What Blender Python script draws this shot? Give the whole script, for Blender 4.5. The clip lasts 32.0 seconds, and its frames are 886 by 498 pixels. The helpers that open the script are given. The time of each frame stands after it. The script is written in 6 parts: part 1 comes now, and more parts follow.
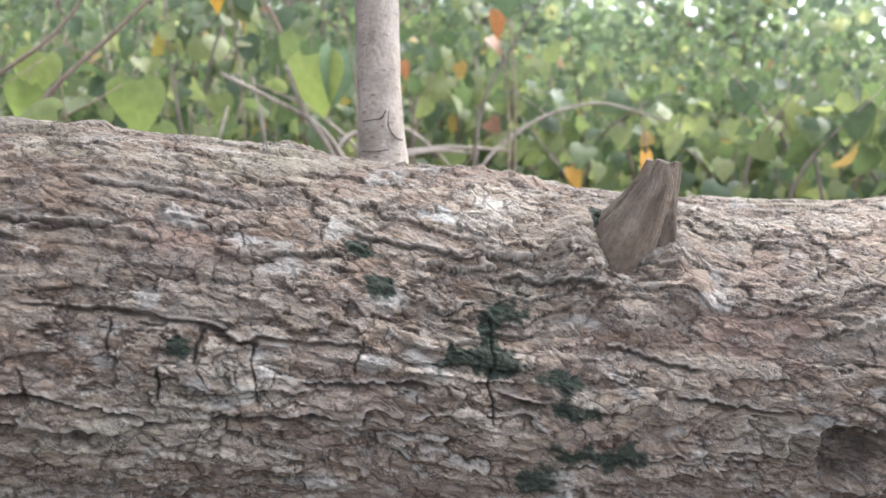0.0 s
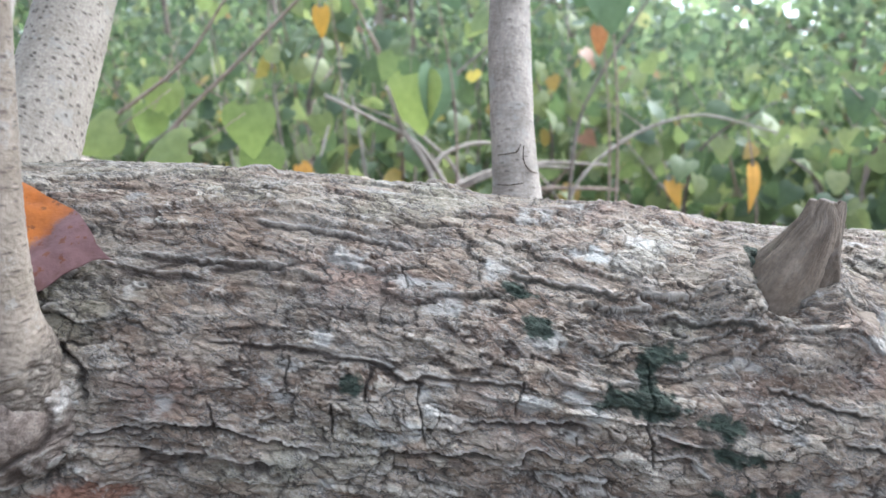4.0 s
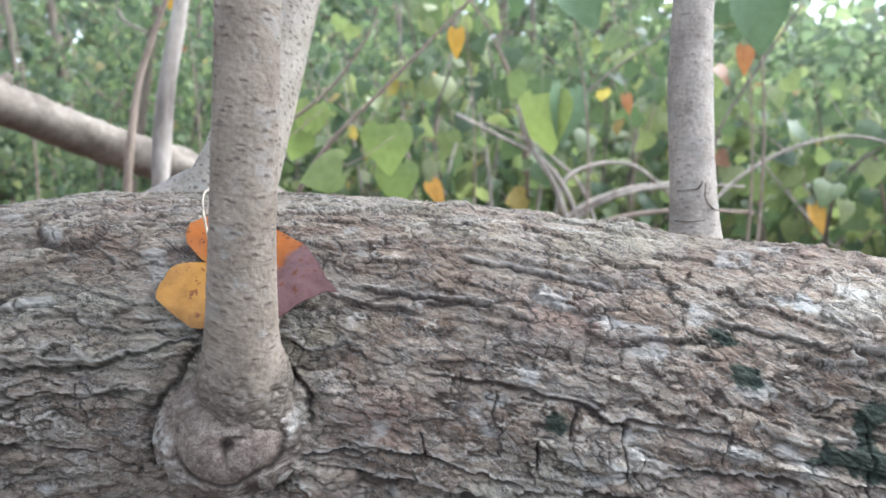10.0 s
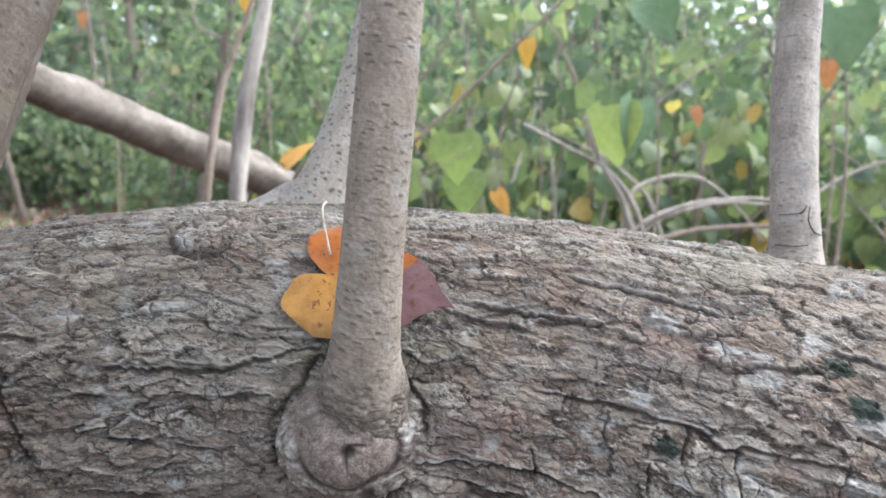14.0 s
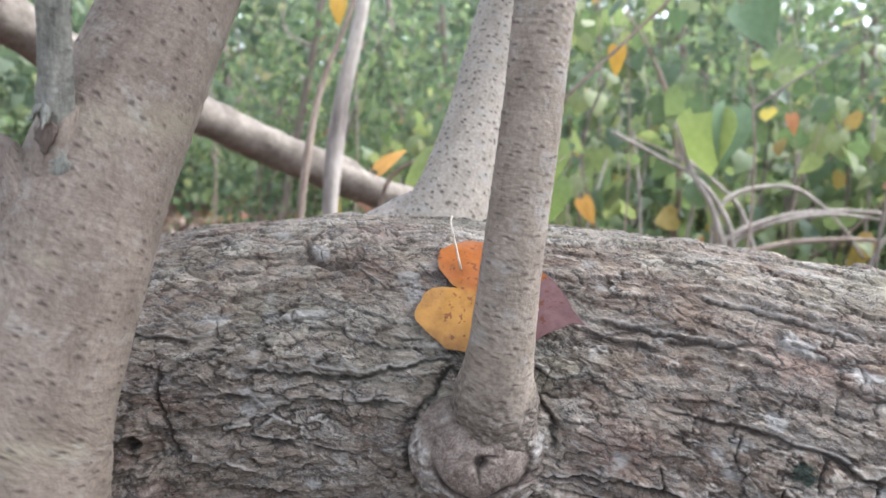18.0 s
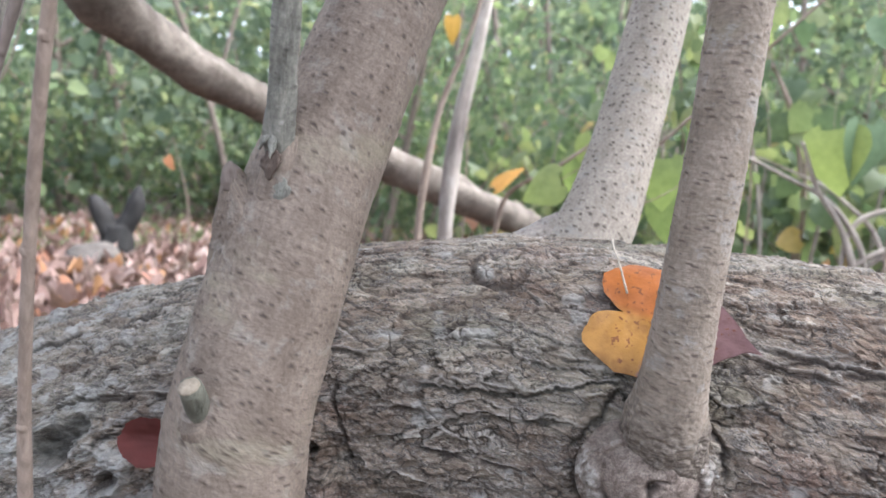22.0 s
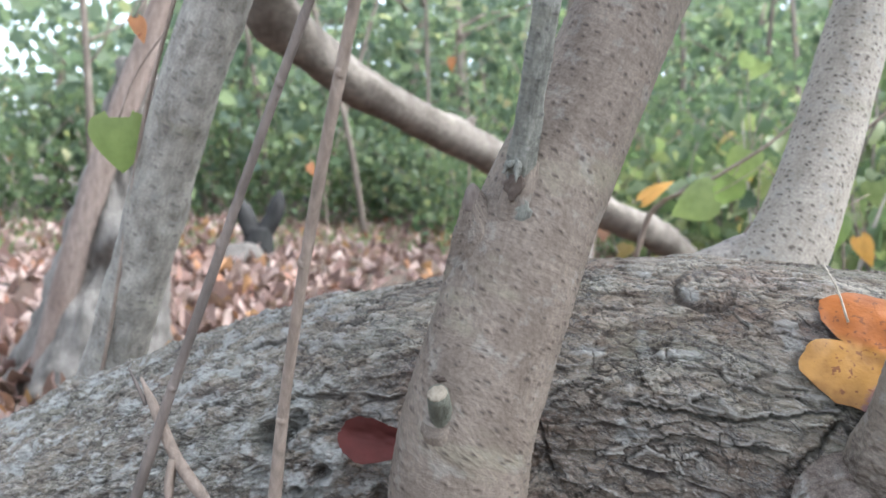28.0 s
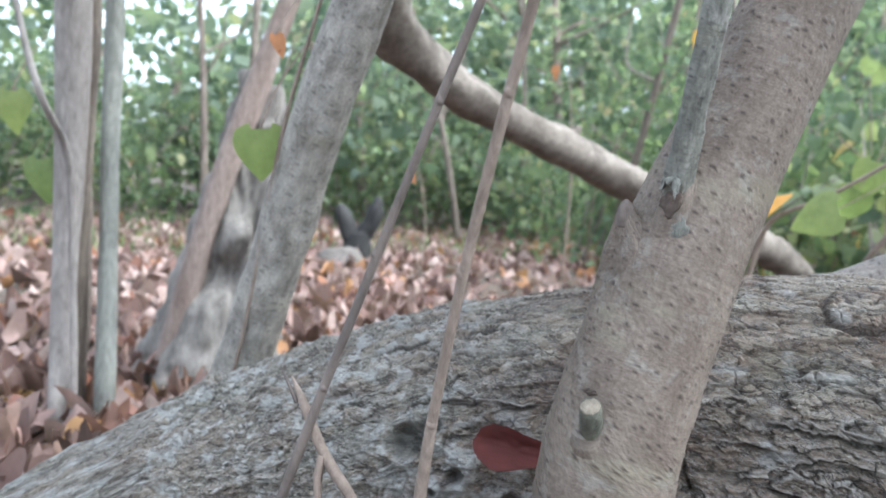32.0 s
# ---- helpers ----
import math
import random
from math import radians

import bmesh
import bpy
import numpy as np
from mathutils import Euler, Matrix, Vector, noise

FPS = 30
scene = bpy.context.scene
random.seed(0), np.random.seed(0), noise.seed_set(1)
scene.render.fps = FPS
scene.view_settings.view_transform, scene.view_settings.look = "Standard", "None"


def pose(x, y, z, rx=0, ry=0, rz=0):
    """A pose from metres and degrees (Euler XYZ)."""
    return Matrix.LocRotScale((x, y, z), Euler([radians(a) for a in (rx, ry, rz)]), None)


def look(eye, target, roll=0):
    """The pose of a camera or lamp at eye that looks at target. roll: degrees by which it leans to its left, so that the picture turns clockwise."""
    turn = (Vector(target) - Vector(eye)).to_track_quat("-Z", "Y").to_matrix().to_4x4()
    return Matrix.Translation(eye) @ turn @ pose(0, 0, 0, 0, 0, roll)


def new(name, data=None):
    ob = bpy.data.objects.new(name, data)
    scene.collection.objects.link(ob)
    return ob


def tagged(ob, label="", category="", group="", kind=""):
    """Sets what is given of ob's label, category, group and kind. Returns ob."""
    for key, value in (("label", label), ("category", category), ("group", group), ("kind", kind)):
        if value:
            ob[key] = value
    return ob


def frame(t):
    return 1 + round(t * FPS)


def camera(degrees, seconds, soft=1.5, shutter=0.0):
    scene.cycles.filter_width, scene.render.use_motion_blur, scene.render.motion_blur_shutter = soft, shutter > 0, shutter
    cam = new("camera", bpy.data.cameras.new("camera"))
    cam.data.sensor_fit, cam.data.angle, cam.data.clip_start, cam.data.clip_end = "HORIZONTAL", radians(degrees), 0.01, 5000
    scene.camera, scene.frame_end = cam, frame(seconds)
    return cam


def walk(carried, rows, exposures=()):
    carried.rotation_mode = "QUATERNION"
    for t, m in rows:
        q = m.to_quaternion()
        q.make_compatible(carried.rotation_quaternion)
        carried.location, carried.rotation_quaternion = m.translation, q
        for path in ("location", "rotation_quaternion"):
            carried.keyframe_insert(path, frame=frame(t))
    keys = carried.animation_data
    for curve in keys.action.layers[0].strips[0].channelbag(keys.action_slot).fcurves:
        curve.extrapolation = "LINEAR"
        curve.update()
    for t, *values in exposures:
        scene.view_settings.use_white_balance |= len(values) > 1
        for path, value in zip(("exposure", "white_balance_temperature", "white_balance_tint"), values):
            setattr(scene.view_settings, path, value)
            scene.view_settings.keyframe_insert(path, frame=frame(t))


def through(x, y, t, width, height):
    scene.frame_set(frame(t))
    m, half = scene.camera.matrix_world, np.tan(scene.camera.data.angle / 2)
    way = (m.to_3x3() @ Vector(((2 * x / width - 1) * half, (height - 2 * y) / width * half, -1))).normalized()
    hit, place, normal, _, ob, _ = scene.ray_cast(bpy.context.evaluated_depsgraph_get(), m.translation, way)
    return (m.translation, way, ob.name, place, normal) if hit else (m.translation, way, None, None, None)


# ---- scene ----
cam = camera(64.0, 32.0, soft=1.5)
# seconds, place in metres, turn in degrees (Euler XYZ)
ROWS = [
    (0, -0.0003, -0.0000, 0.5300, 81.00, -0.00, -0.01),
    (0.5, -0.0104, -0.0036, 0.5416, 81.29, 0.12, 1.31),
    (1, -0.0158, -0.0030, 0.5443, 81.43, 0.39, 2.22),
    (1.5, -0.0199, -0.0028, 0.5436, 81.60, 0.73, 2.91),
    (2, -0.0238, -0.0042, 0.5453, 81.47, 0.75, 3.67),
    (2.5, -0.0290, -0.0047, 0.5451, 81.66, 0.85, 4.40),
    (3, -0.0359, -0.0058, 0.5467, 81.61, 0.74, 5.02),
    (3.5, -0.0434, -0.0073, 0.5491, 81.76, 0.70, 5.74),
    (4, -0.0536, -0.0103, 0.5546, 81.87, 0.89, 6.63),
    (4.5, -0.0611, -0.0123, 0.5581, 81.92, 0.91, 7.63),
    (6.5, -0.0811, -0.0186, 0.5601, 82.04, 0.84, 10.66),
    (7, -0.0898, -0.0225, 0.5643, 82.33, 0.97, 11.49),
    (7.5, -0.0944, -0.0250, 0.5665, 82.39, 0.92, 12.34),
    (8, -0.0991, -0.0271, 0.5670, 82.53, 0.73, 13.00),
    (8.5, -0.1071, -0.0299, 0.5695, 82.65, 0.45, 13.81),
    (9, -0.1142, -0.0315, 0.5739, 82.79, 0.30, 14.42),
    (9.5, -0.1185, -0.0347, 0.5777, 82.94, 0.28, 15.12),
    (10, -0.1226, -0.0360, 0.5774, 82.96, 0.10, 15.42),
    (10.5, -0.1264, -0.0374, 0.5749, 83.08, 0.02, 15.85),
    (11, -0.1316, -0.0397, 0.5808, 83.07, 0.11, 16.15),
    (11.5, -0.1366, -0.0418, 0.5786, 82.81, -0.15, 16.42),
    (12, -0.1393, -0.0452, 0.5795, 82.75, -0.35, 16.93),
    (12.5, -0.1457, -0.0503, 0.5837, 82.93, -0.69, 17.53),
    (13, -0.1542, -0.0540, 0.5825, 83.18, -1.03, 18.33),
    (13.5, -0.1594, -0.0575, 0.5848, 83.31, -1.26, 19.17),
    (14, -0.1646, -0.0615, 0.5879, 83.38, -1.25, 19.77),
    (14.5, -0.1681, -0.0646, 0.5907, 83.51, -1.13, 20.55),
    (16.5, -0.1851, -0.0775, 0.5916, 83.12, -1.49, 23.29),
    (17, -0.1925, -0.0830, 0.5943, 83.24, -1.79, 24.15),
    (17.5, -0.1954, -0.0867, 0.5980, 83.48, -1.77, 24.94),
    (18, -0.2022, -0.0910, 0.5979, 83.50, -1.89, 25.67),
    (18.5, -0.2104, -0.0992, 0.5941, 83.54, -2.04, 27.03),
    (19, -0.2163, -0.1033, 0.5944, 83.55, -2.11, 28.17),
    (19.5, -0.2209, -0.1085, 0.6005, 83.50, -1.97, 29.20),
    (20, -0.2291, -0.1175, 0.6031, 83.93, -2.02, 30.31),
    (20.5, -0.2345, -0.1221, 0.6026, 84.09, -2.18, 31.29),
    (21, -0.2396, -0.1255, 0.6039, 84.07, -2.20, 32.10),
    (21.5, -0.2435, -0.1325, 0.6079, 84.46, -2.24, 32.74),
    (22, -0.2457, -0.1347, 0.6035, 84.38, -2.44, 33.42),
    (22.5, -0.2506, -0.1396, 0.6029, 84.23, -2.65, 33.89),
    (23, -0.2569, -0.1460, 0.6038, 84.15, -2.94, 34.50),
    (23.5, -0.2639, -0.1504, 0.6031, 84.13, -3.11, 35.16),
    (24, -0.2694, -0.1550, 0.6016, 84.16, -3.17, 35.93),
    (24.5, -0.2747, -0.1603, 0.6032, 84.10, -3.09, 36.80),
    (25, -0.2798, -0.1671, 0.6068, 84.22, -2.95, 37.52),
    (25.5, -0.2810, -0.1702, 0.6078, 84.37, -3.06, 38.25),
    (27.5, -0.2938, -0.1923, 0.6091, 84.55, -3.17, 41.60),
    (28, -0.2962, -0.1988, 0.6099, 84.50, -3.32, 42.80),
    (28.5, -0.3006, -0.2053, 0.6117, 84.53, -3.36, 43.81),
    (29, -0.3042, -0.2093, 0.6110, 84.49, -3.37, 44.72),
    (29.5, -0.3057, -0.2140, 0.6121, 84.46, -3.41, 45.55),
    (30, -0.3081, -0.2191, 0.6118, 84.42, -3.55, 46.40),
    (30.5, -0.3112, -0.2253, 0.6131, 84.50, -3.74, 47.34),
    (31, -0.3126, -0.2294, 0.6120, 84.57, -3.83, 48.29),
    (31.5, -0.3156, -0.2346, 0.6107, 84.55, -3.95, 49.24),
    (32, -0.3180, -0.2390, 0.6124, 84.59, -4.03, 50.09),
]
walk(cam, [(t, pose(x, y, z, rx, ry, rz)) for t, x, y, z, rx, ry, rz in ROWS],
     exposures=[(0.0, 2.63, 6130, 12), (3.0, 2.63, 5600, 7), (10.0, 2.64, 5700, 7), (24.0, 2.65, 5900, 12), (28.0, 2.61, 5720, 6), (32.0, 2.60, 5580, 5)])
cam.data.dof.use_dof = True
cam.data.dof.focus_distance = 0.53
cam.data.dof.aperture_fstop = 7.2

# ---- world and light: bright shade under an overcast sky ----
world = bpy.data.worlds.new("world")
scene.world = world
world.use_nodes = True
wn = world.node_tree
sky = wn.nodes.new("ShaderNodeTexSky")
sky.sky_type = "NISHITA"
sky.sun_disc = False
sky.sun_elevation, sky.sun_rotation = radians(58), radians(54)
sky.air_density, sky.dust_density = 1.0, 4.0
soften = wn.nodes.new("ShaderNodeHueSaturation")
soften.inputs["Saturation"].default_value = 0.35
wn.links.new(sky.outputs[0], soften.inputs["Color"])
wn.links.new(soften.outputs[0], wn.nodes["Background"].inputs["Color"])
wn.nodes["Background"].inputs["Strength"].default_value = 0.15
sun = new("sun", bpy.data.lights.new("sun", "SUN"))
sun.data.energy, sun.data.angle, sun.data.color = 0.55, radians(50), (1.0, 0.97, 0.92)
sun.matrix_world = look((2.2, 1.9, 4.4), (0, 0.3, 0))


# ---- materials ----
def material(name, rough=0.85):
    m = bpy.data.materials.new(name)
    m.use_nodes = True
    b = m.node_tree.nodes["Principled BSDF"]
    b.inputs["Roughness"].default_value = rough
    b.inputs["Specular IOR Level"].default_value = 0.25
    return m, m.node_tree, b


def node(nt, kind, **values):
    n = nt.nodes.new("ShaderNode" + kind)
    for key, value in values.items():
        n.inputs[key.replace("_", " ")].default_value = value
    return n


def grain_coords(nt, stretch):
    a = nt.nodes.new("ShaderNodeAttribute")
    a.attribute_name = "grain"
    mp = node(nt, "Mapping", Scale=stretch)
    nt.links.new(a.outputs["Vector"], mp.inputs["Vector"])
    return mp.outputs[0]


def object_coords(nt, stretch=(1, 1, 1)):
    a = nt.nodes.new("ShaderNodeNewGeometry")
    mp = node(nt, "Mapping", Scale=stretch)
    nt.links.new(a.outputs["Position"], mp.inputs["Vector"])
    return mp.outputs[0]


def noise_tex(nt, vec, scale, detail=6.0, rough=0.6, distort=0.0):
    n = node(nt, "TexNoise", Scale=scale, Detail=detail, Roughness=rough, Distortion=distort)
    nt.links.new(vec, n.inputs["Vector"])
    return n.outputs["Fac"]


def ramp(nt, fac, stops):
    r = nt.nodes.new("ShaderNodeValToRGB")
    e = r.color_ramp.elements
    while len(e) < len(stops):
        e.new(0.5)
    for el, (p, c) in zip(e, stops):
        el.position, el.color = p, (*c, 1) if len(c) == 3 else c
    nt.links.new(fac, r.inputs["Fac"])
    return r.outputs["Color"]


def blend(nt, fac, a, b, mode="MIX"):
    m = nt.nodes.new("ShaderNodeMix")
    m.data_type, m.blend_type = "RGBA", mode
    for sock, v in ((m.inputs["Factor"], fac), (m.inputs[6], a), (m.inputs[7], b)):
        if isinstance(v, (tuple, float, int)):
            sock.default_value = v if not isinstance(v, tuple) else (*v, 1)
        else:
            nt.links.new(v, sock)
    return m.outputs[2]


def attr_fac(nt, name):
    a = nt.nodes.new("ShaderNodeAttribute")
    a.attribute_name = name
    return a.outputs["Fac"]


def step(nt, fac, lo, hi):
    r = node(nt, "MapRange")
    r.interpolation_type = "SMOOTHSTEP"
    r.inputs["From Min"].default_value, r.inputs["From Max"].default_value = lo, hi
    nt.links.new(fac, r.inputs["Value"])
    return r.outputs["Result"]


def times_fac(nt, a, b):
    m = nt.nodes.new("ShaderNodeMath")
    m.operation = "MULTIPLY"
    for sock, v in zip(m.inputs, (a, b)):
        if isinstance(v, (float, int)):
            sock.default_value = v
        else:
            nt.links.new(v, sock)
    return m.outputs[0]


def bump(nt, bsdf, height, dist, strength=1.0, normal=None):
    b = node(nt, "Bump", Strength=strength, Distance=dist)
    nt.links.new(height, b.inputs["Height"])
    if normal is not None:
        nt.links.new(normal, b.inputs["Normal"])
    nt.links.new(b.outputs[0], bsdf.inputs["Normal"])
    return b.outputs[0]


def make_log_bark():
    m, nt, b = material("old_bark", 0.92)
    wob = noise_tex(nt, grain_coords(nt, (60, 90, 80)), 1.0, 4, 0.6)
    streak = noise_tex(nt, grain_coords(nt, (30, 300, 160)), 1.0, 7, 0.68, 0.8)
    blot = noise_tex(nt, grain_coords(nt, (16, 30, 24)), 1.0, 5, 0.6, 0.3)
    speck = noise_tex(nt, grain_coords(nt, (210, 620, 430)), 1.0, 5, 0.72)
    patch = noise_tex(nt, grain_coords(nt, (5, 9, 1)), 1.0, 4, 0.55)
    flake = nt.nodes.new("ShaderNodeTexVoronoi")
    flake.inputs["Scale"].default_value = 1.0
    mixv = nt.nodes.new("ShaderNodeVectorMath")
    mixv.operation = "MULTIPLY_ADD"
    comb = nt.nodes.new("ShaderNodeCombineXYZ")
    for k in (0, 1):
        nt.links.new(wob, comb.inputs[k])
    nt.links.new(comb.outputs[0], mixv.inputs[0])
    mixv.inputs[1].default_value = (3.0, 5.0, 0)
    nt.links.new(grain_coords(nt, (85, 230, 0)), mixv.inputs[2])
    nt.links.new(mixv.outputs[0], flake.inputs["Vector"])
    bit = nt.nodes.new("ShaderNodeSeparateColor")
    nt.links.new(flake.outputs["Color"], bit.inputs[0])
    plate = attr_fac(nt, "plate")
    base = ramp(nt, plate, [(0.15, (0.10, 0.07, 0.051)), (0.38, (0.168, 0.125, 0.094)), (0.55, (0.228, 0.184, 0.142)), (0.72, (0.288, 0.252, 0.203)), (0.9, (0.335, 0.307, 0.257))])
    c = blend(nt, times_fac(nt, step(nt, blot, 0.46, 0.62), 0.4), base, (0.288, 0.25, 0.204))
    c = blend(nt, times_fac(nt, step(nt, patch, 0.52, 0.66), 0.5), c, (0.19, 0.188, 0.143))
    c = blend(nt, times_fac(nt, step(nt, patch, 0.46, 0.36), 0.5), c, (0.168, 0.113, 0.094))
    c = blend(nt, 0.38, c, ramp(nt, streak, [(0.25, (0.36, 0.34, 0.32)), (0.5, (0.95, 0.94, 0.92)), (0.72, (1.45, 1.44, 1.42))]), "MULTIPLY")
    c = blend(nt, 0.42, c, ramp(nt, bit.outputs[0], [(0.0, (0.62, 0.6, 0.58)), (0.6, (1.0, 1.0, 1.0)), (1.0, (1.4, 1.38, 1.36))]), "MULTIPLY")
    c = blend(nt, times_fac(nt, step(nt, speck, 0.58, 0.68), 0.45), c, (0.3, 0.29, 0.27))
    c = blend(nt, times_fac(nt, step(nt, speck, 0.40, 0.33), 0.3), c, (0.09, 0.075, 0.062))
    hair = nt.nodes.new("ShaderNodeTexVoronoi")
    hair.feature = "DISTANCE_TO_EDGE"
    hair.inputs["Scale"].default_value = 1.0
    mix2 = nt.nodes.new("ShaderNodeVectorMath")
    mix2.operation = "MULTIPLY_ADD"
    nt.links.new(comb.outputs[0], mix2.inputs[0])
    mix2.inputs[1].default_value = (1.6, 2.4, 0)
    nt.links.new(grain_coords(nt, (46, 88, 0)), mix2.inputs[2])
    nt.links.new(mix2.outputs[0], hair.inputs["Vector"])
    line = times_fac(nt, step(nt, hair.outputs["Distance"], 0.06, 0.02), step(nt, blot, 0.62, 0.46))
    tiny = noise_tex(nt, grain_coords(nt, (600, 1900, 1100)), 1.0, 3, 0.7)
    c = blend(nt, times_fac(nt, attr_fac(nt, "algae"), 0.75), c, ramp(nt, speck, [(0.35, (0.09, 0.082, 0.066)), (0.52, (0.18, 0.168, 0.14)), (0.66, (0.36, 0.345, 0.305))]))
    c = blend(nt, 0.6, c, ramp(nt, tiny, [(0.32, (0.55, 0.53, 0.5)), (0.5, (1.0, 1.0, 1.0)), (0.68, (1.5, 1.5, 1.48))]), "MULTIPLY")
    c = blend(nt, times_fac(nt, line, 0.8), c, (0.045, 0.036, 0.03))
    chip = nt.nodes.new("ShaderNodeTexVoronoi")
    chip.feature = "DISTANCE_TO_EDGE"
    chip.inputs["Scale"].default_value = 1.0
    mix3 = nt.nodes.new("ShaderNodeVectorMath")
    mix3.operation = "MULTIPLY_ADD"
    nt.links.new(comb.outputs[0], mix3.inputs[0])
    mix3.inputs[1].default_value = (5.0, 7.0, 0)
    nt.links.new(grain_coords(nt, (120, 300, 0)), mix3.inputs[2])
    nt.links.new(mix3.outputs[0], chip.inputs["Vector"])
    where = step(nt, noise_tex(nt, grain_coords(nt, (34, 60, 0)), 1.0, 3, 0.6), 0.46, 0.58)
    # pale chip rims, with the light on their edges put into the colour
    c = blend(nt, times_fac(nt, times_fac(nt, step(nt, chip.outputs["Distance"], 0.16, 0.07), where), 0.4), c, (0.31, 0.29, 0.265))
    c = blend(nt, times_fac(nt, times_fac(nt, step(nt, chip.outputs["Distance"], 0.06, 0.02), where), 0.85), c, (0.055, 0.044, 0.037))
    c = blend(nt, times_fac(nt, attr_fac(nt, "raw"), 0.85), c, ramp(nt, speck, [(0.35, (0.1, 0.045, 0.03)), (0.65, (0.26, 0.13, 0.085))]))
    c = blend(nt, times_fac(nt, attr_fac(nt, "rim"), 0.6), c, (0.365, 0.34, 0.30))
    # dark inner bark of cracks, plus painted shade under the plate edges
    c = blend(nt, times_fac(nt, attr_fac(nt, "recess_dark"), 0.8), c, (0.045, 0.035, 0.03))
    c = blend(nt, times_fac(nt, attr_fac(nt, "lichen"), 0.8), c, (0.37, 0.365, 0.34))
    mossy = ramp(nt, speck, [(0.3, (0.008, 0.012, 0.009)), (0.7, (0.035, 0.05, 0.035))])
    c = blend(nt, attr_fac(nt, "moss"), c, mossy)
    nt.links.new(c, b.inputs["Base Color"])
    n1 = bump(nt, b, streak, 0.0009, 1.0)
    nh = bump(nt, b, step(nt, hair.outputs["Distance"], 0.02, 0.14), 0.0016, 0.9, n1)
    n2 = bump(nt, b, bit.outputs[1], 0.0009, 1.0, nh)
    n3 = bump(nt, b, speck, 0.0008, 1.0, n2)
    bump(nt, b, tiny, 0.0007, 1.0, n3)
    return m


def make_shoot_bark(name, dark, light, dot, streaks=0.5, patches=0.55):
    m, nt, b = material(name, 0.75)
    fine = noise_tex(nt, grain_coords(nt, (700, 90, 1)), 1.0, 6, 0.65, 0.8)
    across = noise_tex(nt, grain_coords(nt, (60, 420, 1)), 1.0, 5, 0.6, 0.5)
    blot = noise_tex(nt, grain_coords(nt, (28, 40, 1)), 1.0, 4, 0.6)
    c = ramp(nt, blot, [(0.32, dark), (0.66, light)])
    c = blend(nt, streaks, c, ramp(nt, across, [(0.3, (0.72, 0.7, 0.68)), (0.7, (1.2, 1.19, 1.17))]), "MULTIPLY")
    c = blend(nt, 0.13, c, ramp(nt, fine, [(0.3, (0.6, 0.58, 0.55)), (0.7, (1.3, 1.3, 1.28))]), "MULTIPLY")
    mott = noise_tex(nt, grain_coords(nt, (300, 270, 1)), 1.0, 5, 0.7)
    c = blend(nt, 0.6, c, ramp(nt, mott, [(0.35, (0.68, 0.66, 0.64)), (0.5, (1.0, 1.0, 1.0)), (0.66, (1.35, 1.34, 1.32))]), "MULTIPLY")
    green = noise_tex(nt, grain_coords(nt, (16, 7, 1)), 1.0, 5, 0.6)
    c = blend(nt, times_fac(nt, step(nt, green, 0.55, 0.68), 0.4), c, (0.2, 0.18, 0.122))
    pale = noise_tex(nt, grain_coords(nt, (45, 36, 1)), 1.0, 6, 0.7)
    c = blend(nt, times_fac(nt, step(nt, pale, 0.54, 0.64), patches), c, (0.25, 0.236, 0.21))
    c = blend(nt, attr_fac(nt, "lenticel"), c, dot)
    c = blend(nt, attr_fac(nt, "rough_collar"), c, ramp(nt, mott, [(0.34, (0.036, 0.027, 0.021)), (0.5, (0.1, 0.08, 0.063)), (0.68, (0.2, 0.172, 0.14))]))
    nt.links.new(c, b.inputs["Base Color"])
    n1 = bump(nt, b, across, 0.0002, 0.8)
    n2 = bump(nt, b, mott, 0.0009, 0.8, n1)
    bump(nt, b, fine, 0.0005, 0.8, n2)
    return m


def make_plain_bark(name, dark, light, scale=1.0, tall=0.35):
    m, nt, b = material(name, 0.88)
    v = object_coords(nt, (scale, scale, scale * tall))
    n1, n2 = noise_tex(nt, v, 45, 6, 0.65, 0.4), noise_tex(nt, v, 9, 4, 0.6)
    c = blend(nt, 0.7, ramp(nt, n2, [(0.3, dark), (0.7, light)]), ramp(nt, n1, [(0.3, (0.55, 0.53, 0.5)), (0.7, (1.3, 1.28, 1.25))]), "MULTIPLY")
    nt.links.new(c, b.inputs["Base Color"])
    bump(nt, b, n1, 0.004, 0.8)
    return m


